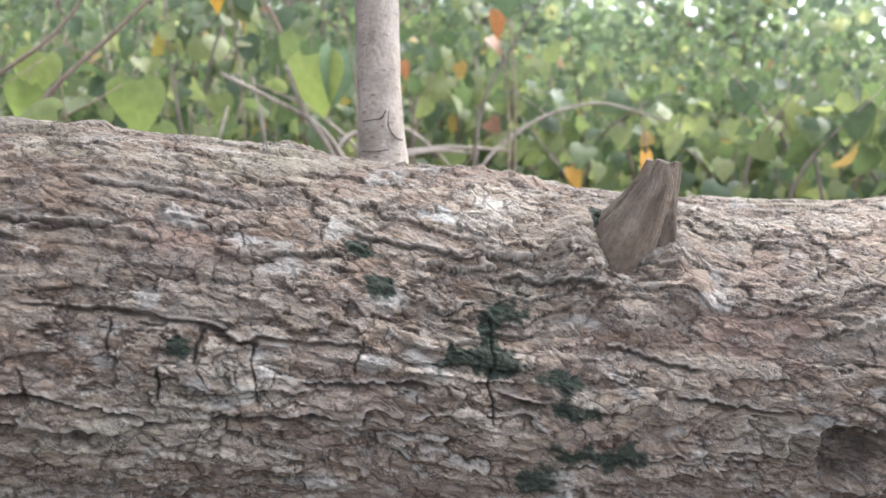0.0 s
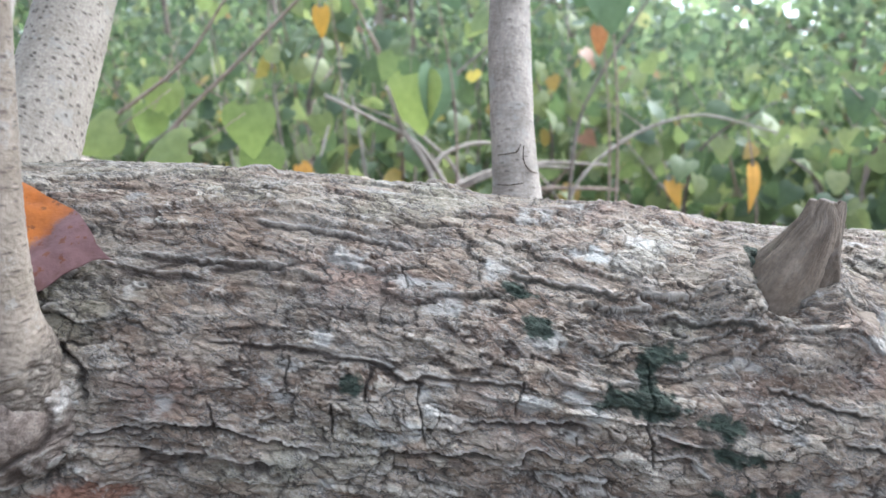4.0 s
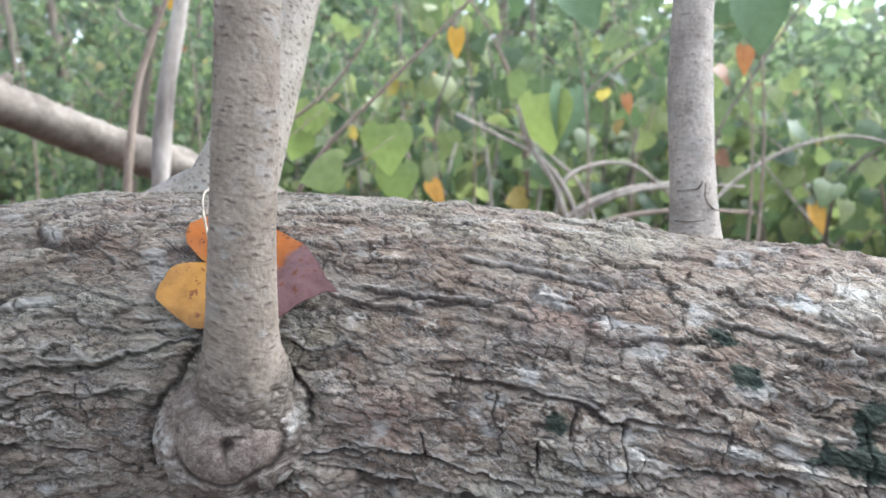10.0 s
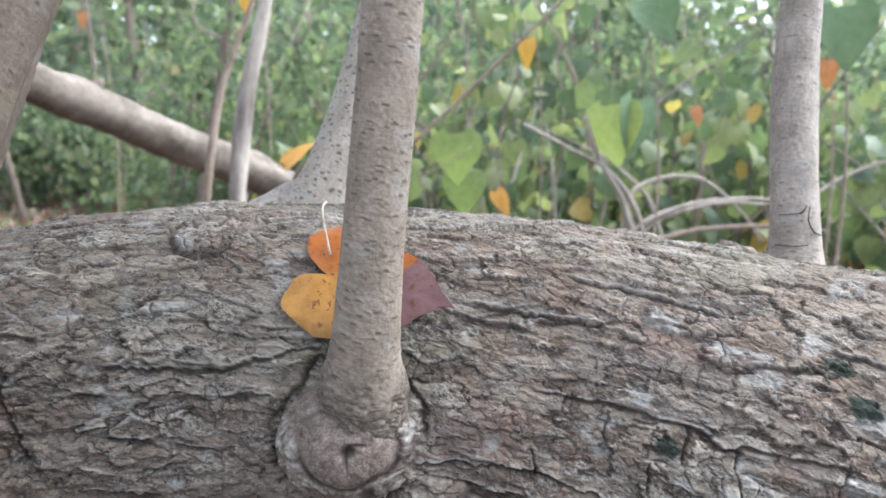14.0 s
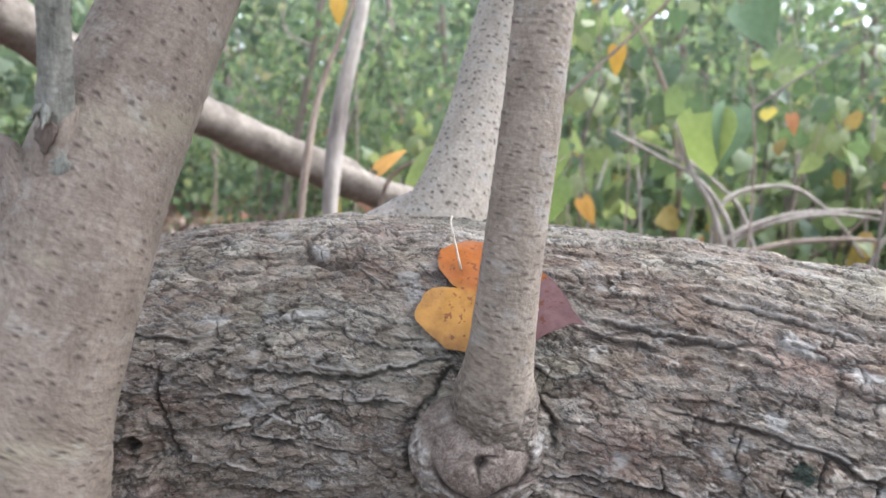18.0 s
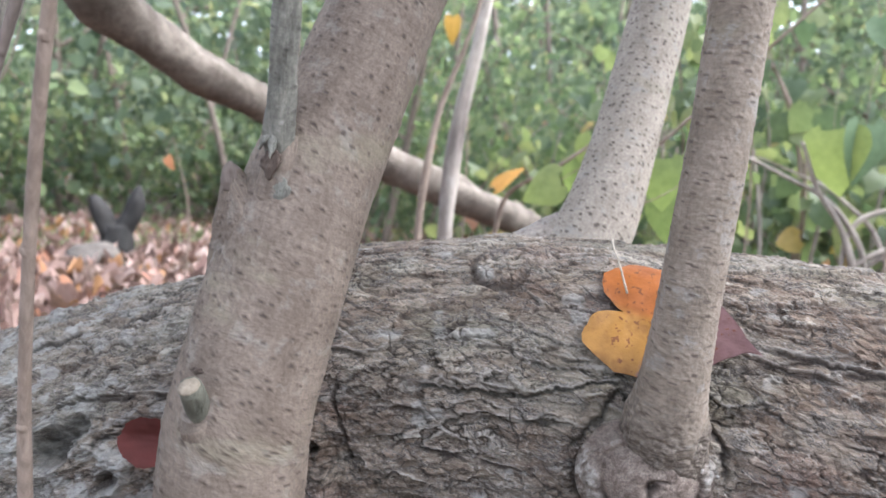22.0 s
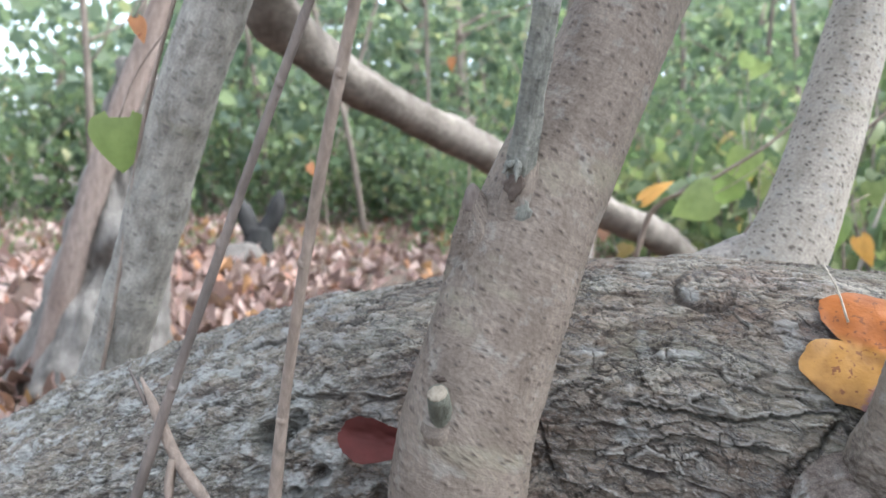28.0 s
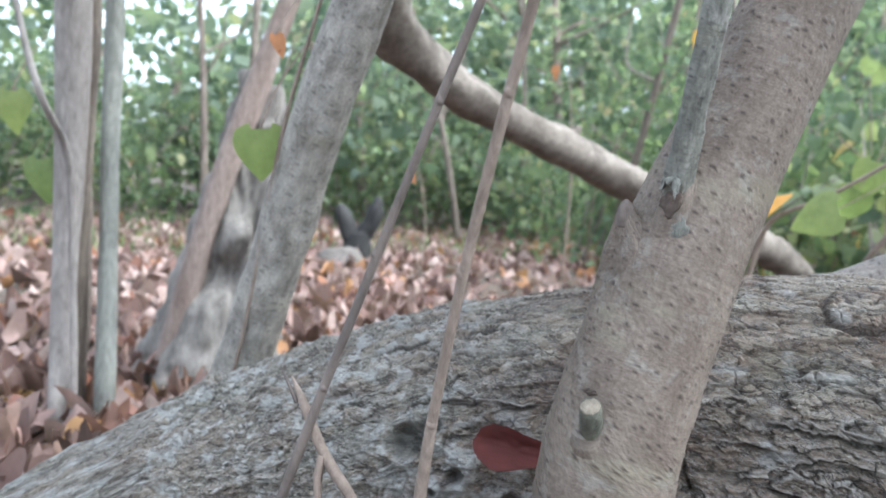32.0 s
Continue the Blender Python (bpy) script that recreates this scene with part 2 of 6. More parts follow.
def make_leaf(name, stops, gloss=0.45, through=0.45, spots=None, random_from="island"):
    m, nt, b = material(name, gloss)
    if random_from == "island":
        r = nt.nodes.new("ShaderNodeNewGeometry").outputs["Random Per Island"]
    else:
        r = nt.nodes.new("ShaderNodeObjectInfo").outputs["Random"]
    c = ramp(nt, r, stops)
    v = object_coords(nt)
    n = noise_tex(nt, v, 38, 4, 0.6)
    c = blend(nt, 0.6, c, ramp(nt, n, [(0.3, (0.7, 0.72, 0.7)), (0.7, (1.25, 1.2, 1.2))]), "MULTIPLY")
    if spots:
        s = noise_tex(nt, v, 160, 3, 0.5)
        c = blend(nt, times_fac(nt, step(nt, s, 0.62, 0.68), 0.8), c, spots)
    nt.links.new(c, b.inputs["Base Color"])
    t = nt.nodes.new("ShaderNodeBsdfTranslucent")
    nt.links.new(blend(nt, 1.0, c, (1.35, 1.4, 1.0), "MULTIPLY"), t.inputs["Color"])
    mix = nt.nodes.new("ShaderNodeMixShader")
    mix.inputs[0].default_value = through
    nt.links.new(b.outputs[0], mix.inputs[1])
    nt.links.new(t.outputs[0], mix.inputs[2])
    nt.links.new(mix.outputs[0], nt.nodes["Material Output"].inputs["Surface"])
    bump(nt, b, n, 0.003, 0.5)
    return m


def make_ground():
    m, nt, b = material("forest_soil", 0.95)
    v = object_coords(nt)
    n1, n2, n3 = noise_tex(nt, v, 30, 7, 0.7), noise_tex(nt, v, 1.6, 4, 0.6), noise_tex(nt, v, 9, 5, 0.6)
    litter = ramp(nt, n1, [(0.3, (0.035, 0.026, 0.02)), (0.5, (0.09, 0.064, 0.048)), (0.7, (0.18, 0.126, 0.096))])
    soil = ramp(nt, n3, [(0.3, (0.045, 0.04, 0.03)), (0.7, (0.12, 0.105, 0.08))])
    nt.links.new(blend(nt, step(nt, n2, 0.45, 0.6), litter, soil), b.inputs["Base Color"])
    bump(nt, b, n1, 0.03, 0.9)
    return m


LOG_BARK = make_log_bark()
SHOOT_BARK = make_shoot_bark("shoot_bark", (0.107, 0.083, 0.064), (0.162, 0.129, 0.102), (0.045, 0.033, 0.026), 0.18, 0.3)
SHOOT_TAN = make_shoot_bark("tan_shoot_bark", (0.16, 0.129, 0.099), (0.24, 0.198, 0.157), (0.075, 0.056, 0.045), 0.25)
SHOOT_DOTTED = make_shoot_bark("dotted_shoot_bark", (0.225, 0.192, 0.154), (0.305, 0.264, 0.218), (0.065, 0.05, 0.04), 0.3)
SHOOT_GREY = make_shoot_bark("grey_shoot_bark", (0.185, 0.158, 0.134), (0.295, 0.256, 0.22), (0.085, 0.066, 0.056))
TRUNK_GREY = make_shoot_bark("lichened_bark", (0.13, 0.115, 0.097), (0.31, 0.285, 0.248), (0.09, 0.08, 0.07), 0.6)
DEAD_WOOD = make_plain_bark("weathered_wood", (0.12, 0.1, 0.085), (0.3, 0.265, 0.23))
BRANCH_BARK = make_plain_bark("fallen_branch_bark", (0.088, 0.073, 0.06), (0.2, 0.172, 0.146), 1.2, 1.2)
TWIG_BROWN = make_plain_bark("brown_twig", (0.17, 0.13, 0.105), (0.27, 0.215, 0.175), 3)
TWIG_DARK = make_plain_bark("dark_twig", (0.065, 0.055, 0.05), (0.19, 0.155, 0.135), 1.2)
TWIG_PALE = make_plain_bark("pale_dead_twig", (0.19, 0.162, 0.138), (0.34, 0.302, 0.262), 3)
CUT_WOOD = make_plain_bark("cut_wood", (0.13, 0.108, 0.082), (0.24, 0.205, 0.16), 4)
TWIG_GREY = make_plain_bark("grey_twig", (0.055, 0.055, 0.043), (0.13, 0.128, 0.1), 4)
CHARRED = make_plain_bark("charred_wood", (0.012, 0.012, 0.012), (0.04, 0.038, 0.036))
STONE = make_plain_bark("pale_stone", (0.062, 0.054, 0.047), (0.12, 0.105, 0.093))
STUMP_WOOD = make_plain_bark("stump_wood", (0.075, 0.067, 0.06), (0.25, 0.228, 0.205), 2.0, 0.25)
SAPLING_BARK = make_plain_bark("pale_sapling_bark", (0.16, 0.139, 0.126), (0.27, 0.243, 0.22), 2)
SAPLING_GREY = make_plain_bark("grey_green_sapling_bark", (0.14, 0.14, 0.125), (0.23, 0.23, 0.2), 2)
SAPLING_DARK = make_plain_bark("dark_sapling_bark", (0.1, 0.08, 0.065), (0.2, 0.165, 0.135), 2)
SAPLING_RED = make_plain_bark("reddish_pole_bark", (0.17, 0.125, 0.105), (0.27, 0.215, 0.185), 2)
SAPLING_SPOT = make_plain_bark("blotched_sapling_bark", (0.13, 0.11, 0.1), (0.42, 0.38, 0.34), 1.2)
FAR_BARK = make_plain_bark("far_bark", (0.14, 0.11, 0.09), (0.28, 0.23, 0.19))
GROUND = make_ground()
GREENS = [(0.0, (0.058, 0.086, 0.052)), (0.3, (0.095, 0.13, 0.068)), (0.62, (0.15, 0.18, 0.088)), (0.965, (0.215, 0.235, 0.118)), (0.985, (0.33, 0.26, 0.08)), (1.0, (0.24, 0.125, 0.08))]
LEAF = make_leaf("heart_leaf", GREENS)
LEAF_ONE = make_leaf("single_leaf", GREENS, random_from="object")
# far foliage: distance haze is put into the leaf colour, paler and greyer
HAZED_LEAF = make_leaf("hazed_leaf", [(0.0, (0.08, 0.11, 0.084)), (0.5, (0.14, 0.178, 0.127)), (0.92, (0.21, 0.245, 0.165)), (1.0, (0.3, 0.29, 0.17))], 0.7, 0.55)
GRASS = make_leaf("low_herb", [(0.0, (0.066, 0.094, 0.045)), (0.6, (0.14, 0.189, 0.084)), (1.0, (0.239, 0.253, 0.141))], 0.6, 0.35)
LITTER_STOPS = [(0.0, (0.08, 0.05, 0.042)), (0.3, (0.165, 0.102, 0.085)), (0.55, (0.25, 0.172, 0.147)), (0.8, (0.34, 0.262, 0.23)), (0.92, (0.22, 0.095, 0.06)), (1.0, (0.29, 0.17, 0.075))]
LITTER = make_leaf("dry_leaf", LITTER_STOPS, 0.7, 0.12)
LITTER_ONE = make_leaf("single_dry_leaf", [(0.0, (0.06, 0.038, 0.03)), (0.35, (0.125, 0.07, 0.052)), (0.62, (0.19, 0.105, 0.075)), (0.84, (0.27, 0.18, 0.138)), (0.95, (0.24, 0.105, 0.05)), (1.0, (0.28, 0.17, 0.07))], 0.7, 0.12, random_from="object")
YELLOW = make_leaf("yellowed_leaf", [(0.0, (0.42, 0.26, 0.05)), (1.0, (0.42, 0.22, 0.05))], 0.5, 0.2, (0.2, 0.07, 0.015), "object")
ORANGE = make_leaf("orange_leaf", [(0.0, (0.34, 0.15, 0.065)), (1.0, (0.34, 0.15, 0.065))], 0.5, 0.2, (0.18, 0.05, 0.02), "object")
MAROON = make_leaf("maroon_leaf", [(0.0, (0.15, 0.07, 0.065)), (1.0, (0.15, 0.07, 0.065))], 0.42, 0.1, (0.1, 0.05, 0.045), "object")
TWIG_STRAW = make_plain_bark("dry_leaf_stalk", (0.3, 0.26, 0.2), (0.44, 0.39, 0.32), 4)
DEAD_BARK = make_shoot_bark("dead_shoot_bark", (0.07, 0.069, 0.058), (0.2, 0.195, 0.168), (0.045, 0.042, 0.037), 0.9)
LICHEN = make_plain_bark("lichen_crust", (0.10, 0.098, 0.083), (0.235, 0.23, 0.2), 6)
GAP_WOOD = make_plain_bark("dark_torn_wood", (0.035, 0.026, 0.02), (0.1, 0.075, 0.06), 4)
STUB_WOOD = make_shoot_bark("broken_stub_wood", (0.062, 0.047, 0.035), (0.18, 0.142, 0.108), (0.1, 0.08, 0.06), 0.3, 0.12)


def make_turning():
    """Half yellow, half maroon: the colours meet in a ragged line across the blade."""
    m, nt, b = material("turning_leaf", 0.45)
    a = nt.nodes.new("ShaderNodeAttribute")
    a.attribute_name = "grain"
    sep = nt.nodes.new("ShaderNodeSeparateXYZ")
    nt.links.new(a.outputs["Vector"], sep.inputs[0])
    v = object_coords(nt)
    n = noise_tex(nt, v, 60, 4, 0.6)
    add = node(nt, "Math")
    add.operation = "MULTIPLY_ADD"
    nt.links.new(n, add.inputs[0])
    add.inputs[1].default_value = 0.3
    tilt = node(nt, "Math")
    tilt.operation = "MULTIPLY_ADD"
    nt.links.new(sep.outputs["Y"], tilt.inputs[0])
    tilt.inputs[1].default_value = 0.24
    nt.links.new(sep.outputs["X"], tilt.inputs[2])
    nt.links.new(tilt.outputs[0], add.inputs[2])
    side = blend(nt, step(nt, sep.outputs["Y"], -0.15, 0.1), (0.25, 0.078, 0.014), (0.25, 0.122, 0.024))
    c = blend(nt, step(nt, add.outputs[0], 0.56, 0.62), side, (0.13, 0.07, 0.068))
    spots = noise_tex(nt, v, 170, 3, 0.55)
    c = blend(nt, times_fac(nt, step(nt, spots, 0.60, 0.65), 0.85), c, (0.11, 0.035, 0.012))
    c = blend(nt, 0.8, c, ramp(nt, n, [(0.32, (0.68, 0.6, 0.55)), (0.5, (1.0, 1.0, 1.0)), (0.7, (1.22, 1.22, 1.2))]), "MULTIPLY")
    nt.links.new(c, b.inputs["Base Color"])
    bump(nt, b, n, 0.002, 0.5)
    return m


TURNING = make_turning()
RED = make_leaf("red_leaf", [(0.0, (0.085, 0.022, 0.018)), (1.0, (0.085, 0.022, 0.018))], 0.75, 0.15, None, "object")


# ---- mesh helpers ----
def mesh_from(name, verts, faces, mat, smooth=True):
    """verts (n, 3) and faces (m, 3 or 4) as arrays."""
    me = bpy.data.meshes.new(name)
    verts, faces = np.asarray(verts, dtype=np.float32), np.asarray(faces, dtype=np.int32)
    k = faces.shape[1]
    me.vertices.add(len(verts))
    me.vertices.foreach_set("co", verts.ravel())
    me.loops.add(faces.size)
    me.loops.foreach_set("vertex_index", faces.ravel())
    me.polygons.add(len(faces))
    me.polygons.foreach_set("loop_start", np.arange(0, faces.size, k, dtype=np.int32))
    me.polygons.foreach_set("use_smooth", np.full(len(faces), smooth))
    me.update(calc_edges=True)
    me.materials.append(mat)
    return me


def child(name, me, parent, label=""):
    ob = new(name, me)
    if parent is not None:
        ob.parent = parent
    return tagged(ob, label)


def part(name, bm, mat, parent, label=""):
    me = bpy.data.meshes.new(name)
    bm.to_mesh(me)
    bm.free()
    me.materials.append(mat)
    for p in me.polygons:
        p.use_smooth = True
    return child(name, me, parent, label)


def put_attr(me, name, values):
    values = np.asarray(values, dtype=np.float32)
    kind = "FLOAT_VECTOR" if values.ndim == 2 else "FLOAT"
    me.attributes.new(name, kind, "POINT").data.foreach_set("vector" if values.ndim == 2 else "value", values.ravel())


RNG = np.random.default_rng(7)
PERM = np.random.default_rng(11).permutation(4096)
RAND = np.random.default_rng(12).random((4096, 3))


def lattice(i, j, seed):
    return PERM[(PERM[(i + seed * 131) & 4095] + j * 57 + seed * 17) & 4095]


def noise2(x, y, seed=0):
    """Smooth value noise, about -1 to 1."""
    i, j = np.floor(x).astype(np.int64), np.floor(y).astype(np.int64)
    u, v = x - i, y - j
    u, v = u * u * u * (u * (u * 6 - 15) + 10), v * v * v * (v * (v * 6 - 15) + 10)
    g = lambda a, b: RAND[lattice(i + a, j + b, seed), 0]
    return 2 * ((g(0, 0) * (1 - u) + g(1, 0) * u) * (1 - v) + (g(0, 1) * (1 - u) + g(1, 1) * u) * v) - 1


def fractal(x, y, seed=0, octaves=4, gain=0.5):
    out, amp, tot = 0, 1.0, 0
    for k in range(octaves):
        out = out + amp * noise2(x * 2**k + 3.7 * k, y * 2**k - 1.3 * k, seed + k)
        tot += amp
        amp *= gain
    return out / tot


def cells(x, y, seed=0, jitter=0.9):
    """Cellular noise: nearest and second distances, the cell's random value, and the offset from its centre."""
    i, j = np.floor(x).astype(np.int64), np.floor(y).astype(np.int64)
    f1, f2 = np.full(x.shape, 9.0), np.full(x.shape, 9.0)
    rid, ox, oy = np.zeros(x.shape), np.zeros(x.shape), np.zeros(x.shape)
    for a in (-1, 0, 1):
        for b in (-1, 0, 1):
            r = RAND[lattice(i + a, j + b, seed)]
            dx, dy = x - (i + a + 0.5 + jitter * (r[..., 0] - 0.5)), y - (j + b + 0.5 + jitter * (r[..., 1] - 0.5))
            d = np.sqrt(dx * dx + dy * dy)
            near = d < f1
            f2 = np.where(near, f1, np.minimum(f2, d))
            f1, rid = np.where(near, d, f1), np.where(near, r[..., 2], rid)
            ox, oy = np.where(near, dx, ox), np.where(near, dy, oy)
    return f1, f2, rid, ox, oy


def smooth(lo, hi, x):
    t = np.clip((x - lo) / np.where(np.equal(hi, lo), 1e-9, np.subtract(hi, lo)), 0, 1)
    return t * t * (3 - 2 * t)


def frames_along(line):
    """Tangent and two cross directions along a polyline of points."""
    t = np.gradient(line, axis=0)
    t /= np.linalg.norm(t, axis=1)[:, None]
    side = np.cross(t, np.array([0.31, 0.12, 0.0]) + np.abs(t[0, 2] < 0.8) * np.array([0, 0, 1.0]))
    side /= np.linalg.norm(side, axis=1)[:, None]
    return t, side, np.cross(side, t)


def spline(points, n):
    """n points on a smooth curve through the given ones."""
    p = np.asarray(points, dtype=float)
    if len(p) == 2:
        return p[0] + np.linspace(0, 1, n)[:, None] * (p[1] - p[0])
    d = np.r_[0, np.cumsum(np.linalg.norm(np.diff(p[:, :3], axis=0), axis=1))]
    m = np.gradient(p, d, axis=0)
    x = np.linspace(0, d[-1], n)
    k = np.clip(np.searchsorted(d, x, "right") - 1, 0, len(d) - 2)
    h = (d[k + 1] - d[k])[:, None]
    u = ((x - d[k]) / h[:, 0])[:, None]
    return (2 * u**3 - 3 * u**2 + 1) * p[k] + (u**3 - 2 * u**2 + u) * h * m[k] + (3 * u**2 - 2 * u**3) * p[k + 1] + (u**3 - u**2) * h * m[k + 1]


def grid_faces(n, m, wrap=True):
    i, j = np.meshgrid(np.arange(n - 1), np.arange(m if wrap else m - 1), indexing="ij")
    a, b = i * m + j, i * m + (j + 1) % m
    return np.stack([a, b, b + m, a + m], -1).reshape(-1, 4)


def tube(points, n=12, sides=8, wobble=0.0, seed=0):
    """Verts and faces of a round tapered limb: points are x, y, z, radius; both ends closed."""
    c = spline(points, n)
    line, rad = c[:, :3], np.maximum(c[:, 3], 0.0004)
    t, u, v = frames_along(line)
    th = np.linspace(0, 2 * np.pi, sides, endpoint=False)
    if wobble:
        rad = rad[:, None] * (1 + wobble * (noise2(np.arange(n)[:, None] * 0.17 + seed * 9.1, np.cos(th)[None] * 1.6 + np.sin(th)[None] + seed, seed) + 0.5 * noise2(np.arange(n)[:, None] * 0.5 + seed * 5.1, np.cos(th)[None] * 3 + 2 * np.sin(th)[None], seed + 1)))
    else:
        rad = rad[:, None] * np.ones(sides)
    ring = line[:, None] + rad[..., None] * (np.cos(th)[None, :, None] * u[:, None] + np.sin(th)[None, :, None] * v[:, None])
    verts = np.concatenate([ring.reshape(-1, 3), line[:1], line[-1:]])
    faces = grid_faces(n, sides)
    k = np.arange(sides)
    a = np.stack([np.full(sides, n * sides), (k + 1) % sides, k, k], 1)
    b = np.stack([np.full(sides, n * sides + 1), (n - 1) * sides + k, (n - 1) * sides + (k + 1) % sides, (n - 1) * sides + (k + 1) % sides], 1)
    return verts, faces, a[:, :3], b[:, :3]


def limb_mesh(name, limbs, mat, sides=8, n=12, wobble=0.08):
    """One mesh of several limbs."""
    vs, fs, off = [], [], 0
    for k, pts in enumerate(limbs):
        v, f, a, b = tube(pts, n, sides, wobble, k)
        tri = np.concatenate([f[:, [0, 1, 2]], f[:, [0, 2, 3]], a, b]) + off
        vs.append(v), fs.append(tri)
        off += len(v)
    return mesh_from(name, np.concatenate(vs), np.concatenate(fs), mat)


def heart(width=1.0, fold=0.25, droop=0.3, curl=0.0, rows=7, across=(-1, -0.55, 0, 0.55, 1)):
    """A heart-shaped leaf of length 1, stalk end at the origin, tip along +y, with a folded midrib."""
    ys = np.linspace(0, 1, rows)
    half = 0.5 * width * np.interp(ys, [0, 0.03, 0.1, 0.2, 0.3, 0.45, 0.6, 0.75, 0.88, 0.96, 1], [0.42, 0.72, 0.93, 1.0, 0.985, 0.87, 0.69, 0.46, 0.24, 0.09, 0.0])
    back = np.interp(ys, [0, 0.1, 0.3, 1], [0.1, 0.06, 0.0, 0.0])
    verts, faces = [], []
    for y, h, bk in zip(ys, half, back):
        z = -droop * y * y
        for s in across:
            verts.append((s * h, y - bk * abs(s) * (abs(s) > 0.9) * 1.2, z + fold * abs(s) * h + curl * (abs(s) * h) ** 2 * 4))
    for r in range(rows - 1):
        for c in range(len(across) - 1):
            a = r * len(across) + c
            faces.append((a, a + 1, a + len(across) + 1, a + len(across)))
    return np.array(verts), np.array(faces)


def scatter(shape, places, ahead, up, sizes):
    """Verts and faces of one leaf shape at many places: ahead is the tip's direction, up the face's."""
    v, f = shape
    ahead = ahead / np.linalg.norm(ahead, axis=1)[:, None]
    side = np.cross(ahead, up)
    side /= np.linalg.norm(side, axis=1)[:, None] + 1e-9
    top = np.cross(side, ahead)
    out = places[:, None] + sizes[:, None, None] * (v[None, :, 0, None] * side[:, None] + v[None, :, 1, None] * ahead[:, None] + v[None, :, 2, None] * top[:, None])
    faces = (f[None] + (np.arange(len(places)) * len(v))[:, None, None]).reshape(-1, f.shape[1])
    return out.reshape(-1, 3), faces


def scatter_mesh(name, groups, mat):
    vs, fs, off = [], [], 0
    for v, f in groups:
        vs.append(v), fs.append(f + off)
        off += len(v)
    return mesh_from(name, np.concatenate(vs), np.concatenate(fs), mat)


def empty(name, place=(0, 0, 0)):
    ob = new(name)
    ob.location = place
    ob.empty_display_size = 0.05
    return ob


def spread(n, seed):
    """n random unit directions."""
    d = np.random.default_rng(seed).normal(size=(n, 3))
    return d / np.linalg.norm(d, axis=1)[:, None]


# ---- ground ----
gx = np.r_[-3000, -300, -60, np.linspace(-14, 8, 111), 60, 300, 3000]
gy = np.r_[-3000, -300, -60, np.linspace(-6, 16, 111), 60, 300, 3000]
GX, GY = np.meshgrid(gx, gy, indexing="ij")


def ground_height(x, y):
    near = np.exp(-((x / 12) ** 2 + ((y - 4) / 12) ** 2))
    return near * (0.05 * noise2(x * 0.8, y * 0.8, 3) + 0.03 * noise2(x * 2.1, y * 2.1, 4)) - 0.02


gv = np.stack([GX, GY, ground_height(GX, GY)], -1).reshape(-1, 3)
ground = new("ground", mesh_from("ground", gv, grid_faces(len(gx), len(gy), False)[:, ::-1], GROUND))
tagged(ground, "brown woodland soil under dry leaf litter", "ground", kind="structure")

# ---- the fallen tree ----
AXIS_Y, AXIS_Z, AXIS_R = (0.1269, -0.1766, 0.115, 0.6492), (0.2769, 0.0802, -0.142, 0.3223), (-0.0258, -0.004, 0.1775)


def log_axis(x):
    """Axis place and radius of the trunk at x, straightened past the ends of the view."""
    c = np.clip(x, -1.3, 0.45)
    y, z, r = np.polyval(AXIS_Y, c), np.polyval(AXIS_Z, c), np.polyval(AXIS_R, np.clip(x, -1.3, 0.5))
    y, z = y + (x - c) * np.where(x < c, 1.35, 0.04), z + np.where(x < c, 1.1 * (x - c), -0.12 * (x - c))
    return np.stack([x, y, z], -1), r


LX = np.linspace(-1.5, 1.7, 3201)
LLINE, LRAD = log_axis(LX)
LS = np.r_[0, np.cumsum(np.linalg.norm(np.diff(LLINE, axis=0), axis=1))]
LS -= np.interp(0, LX, LS)
LT = np.gradient(LLINE, axis=0)
LT /= np.linalg.norm(LT, axis=1)[:, None]
LFRONT = np.cross(LT, (0, 0, -1.0))
LFRONT /= np.linalg.norm(LFRONT, axis=1)[:, None]
LFRONT *= np.where(LFRONT[:, 1:2] > 0, -1, 1)
LUP = np.cross(LFRONT, LT)
LUP *= np.where(LUP[:, 2:3] < 0, -1, 1)
GIRTH = 0.172


def log_point(s, a, h=0.0):
    """World place at s along the trunk and a round its girth from the top to the front, h proud of it."""
    at = lambda col: np.interp(s, LS, col)
    mid = np.stack([at(LLINE[:, k]) for k in range(3)], -1)
    up, fr = (np.stack([at(m[:, k]) for k in range(3)], -1) for m in (LUP, LFRONT))
    th = np.asarray(a) / GIRTH
    return mid + (at(LRAD) + h)[..., None] * (np.cos(th)[..., None] * up + np.sin(th)[..., None] * fr)


def on_log(p):
    """s and a of the place on the trunk nearest to p."""
    p = np.asarray(p, dtype=float)
    k = np.argmin(np.linalg.norm(LLINE - p, axis=1))
    d = p - LLINE[k]
    return LS[k], GIRTH * math.atan2(d @ LFRONT[k], d @ LUP[k])


def dot_mask(s, a, place, rs, ra, seed, ragged=0.5):
    s0, a0 = place
    d = np.hypot((s - s0) / rs, (a - a0) / ra) + 1.3 * ragged * fractal(s * 90, a * 110, seed, 5, 0.65)
    return 1 - smooth(0.6, 1.1, d)


KNOT = on_log((-0.547, 0.425, 0.52))
STUB = on_log((0.145, 0.53, 0.45))
BURR = on_log((-0.394, 0.389, 0.388))


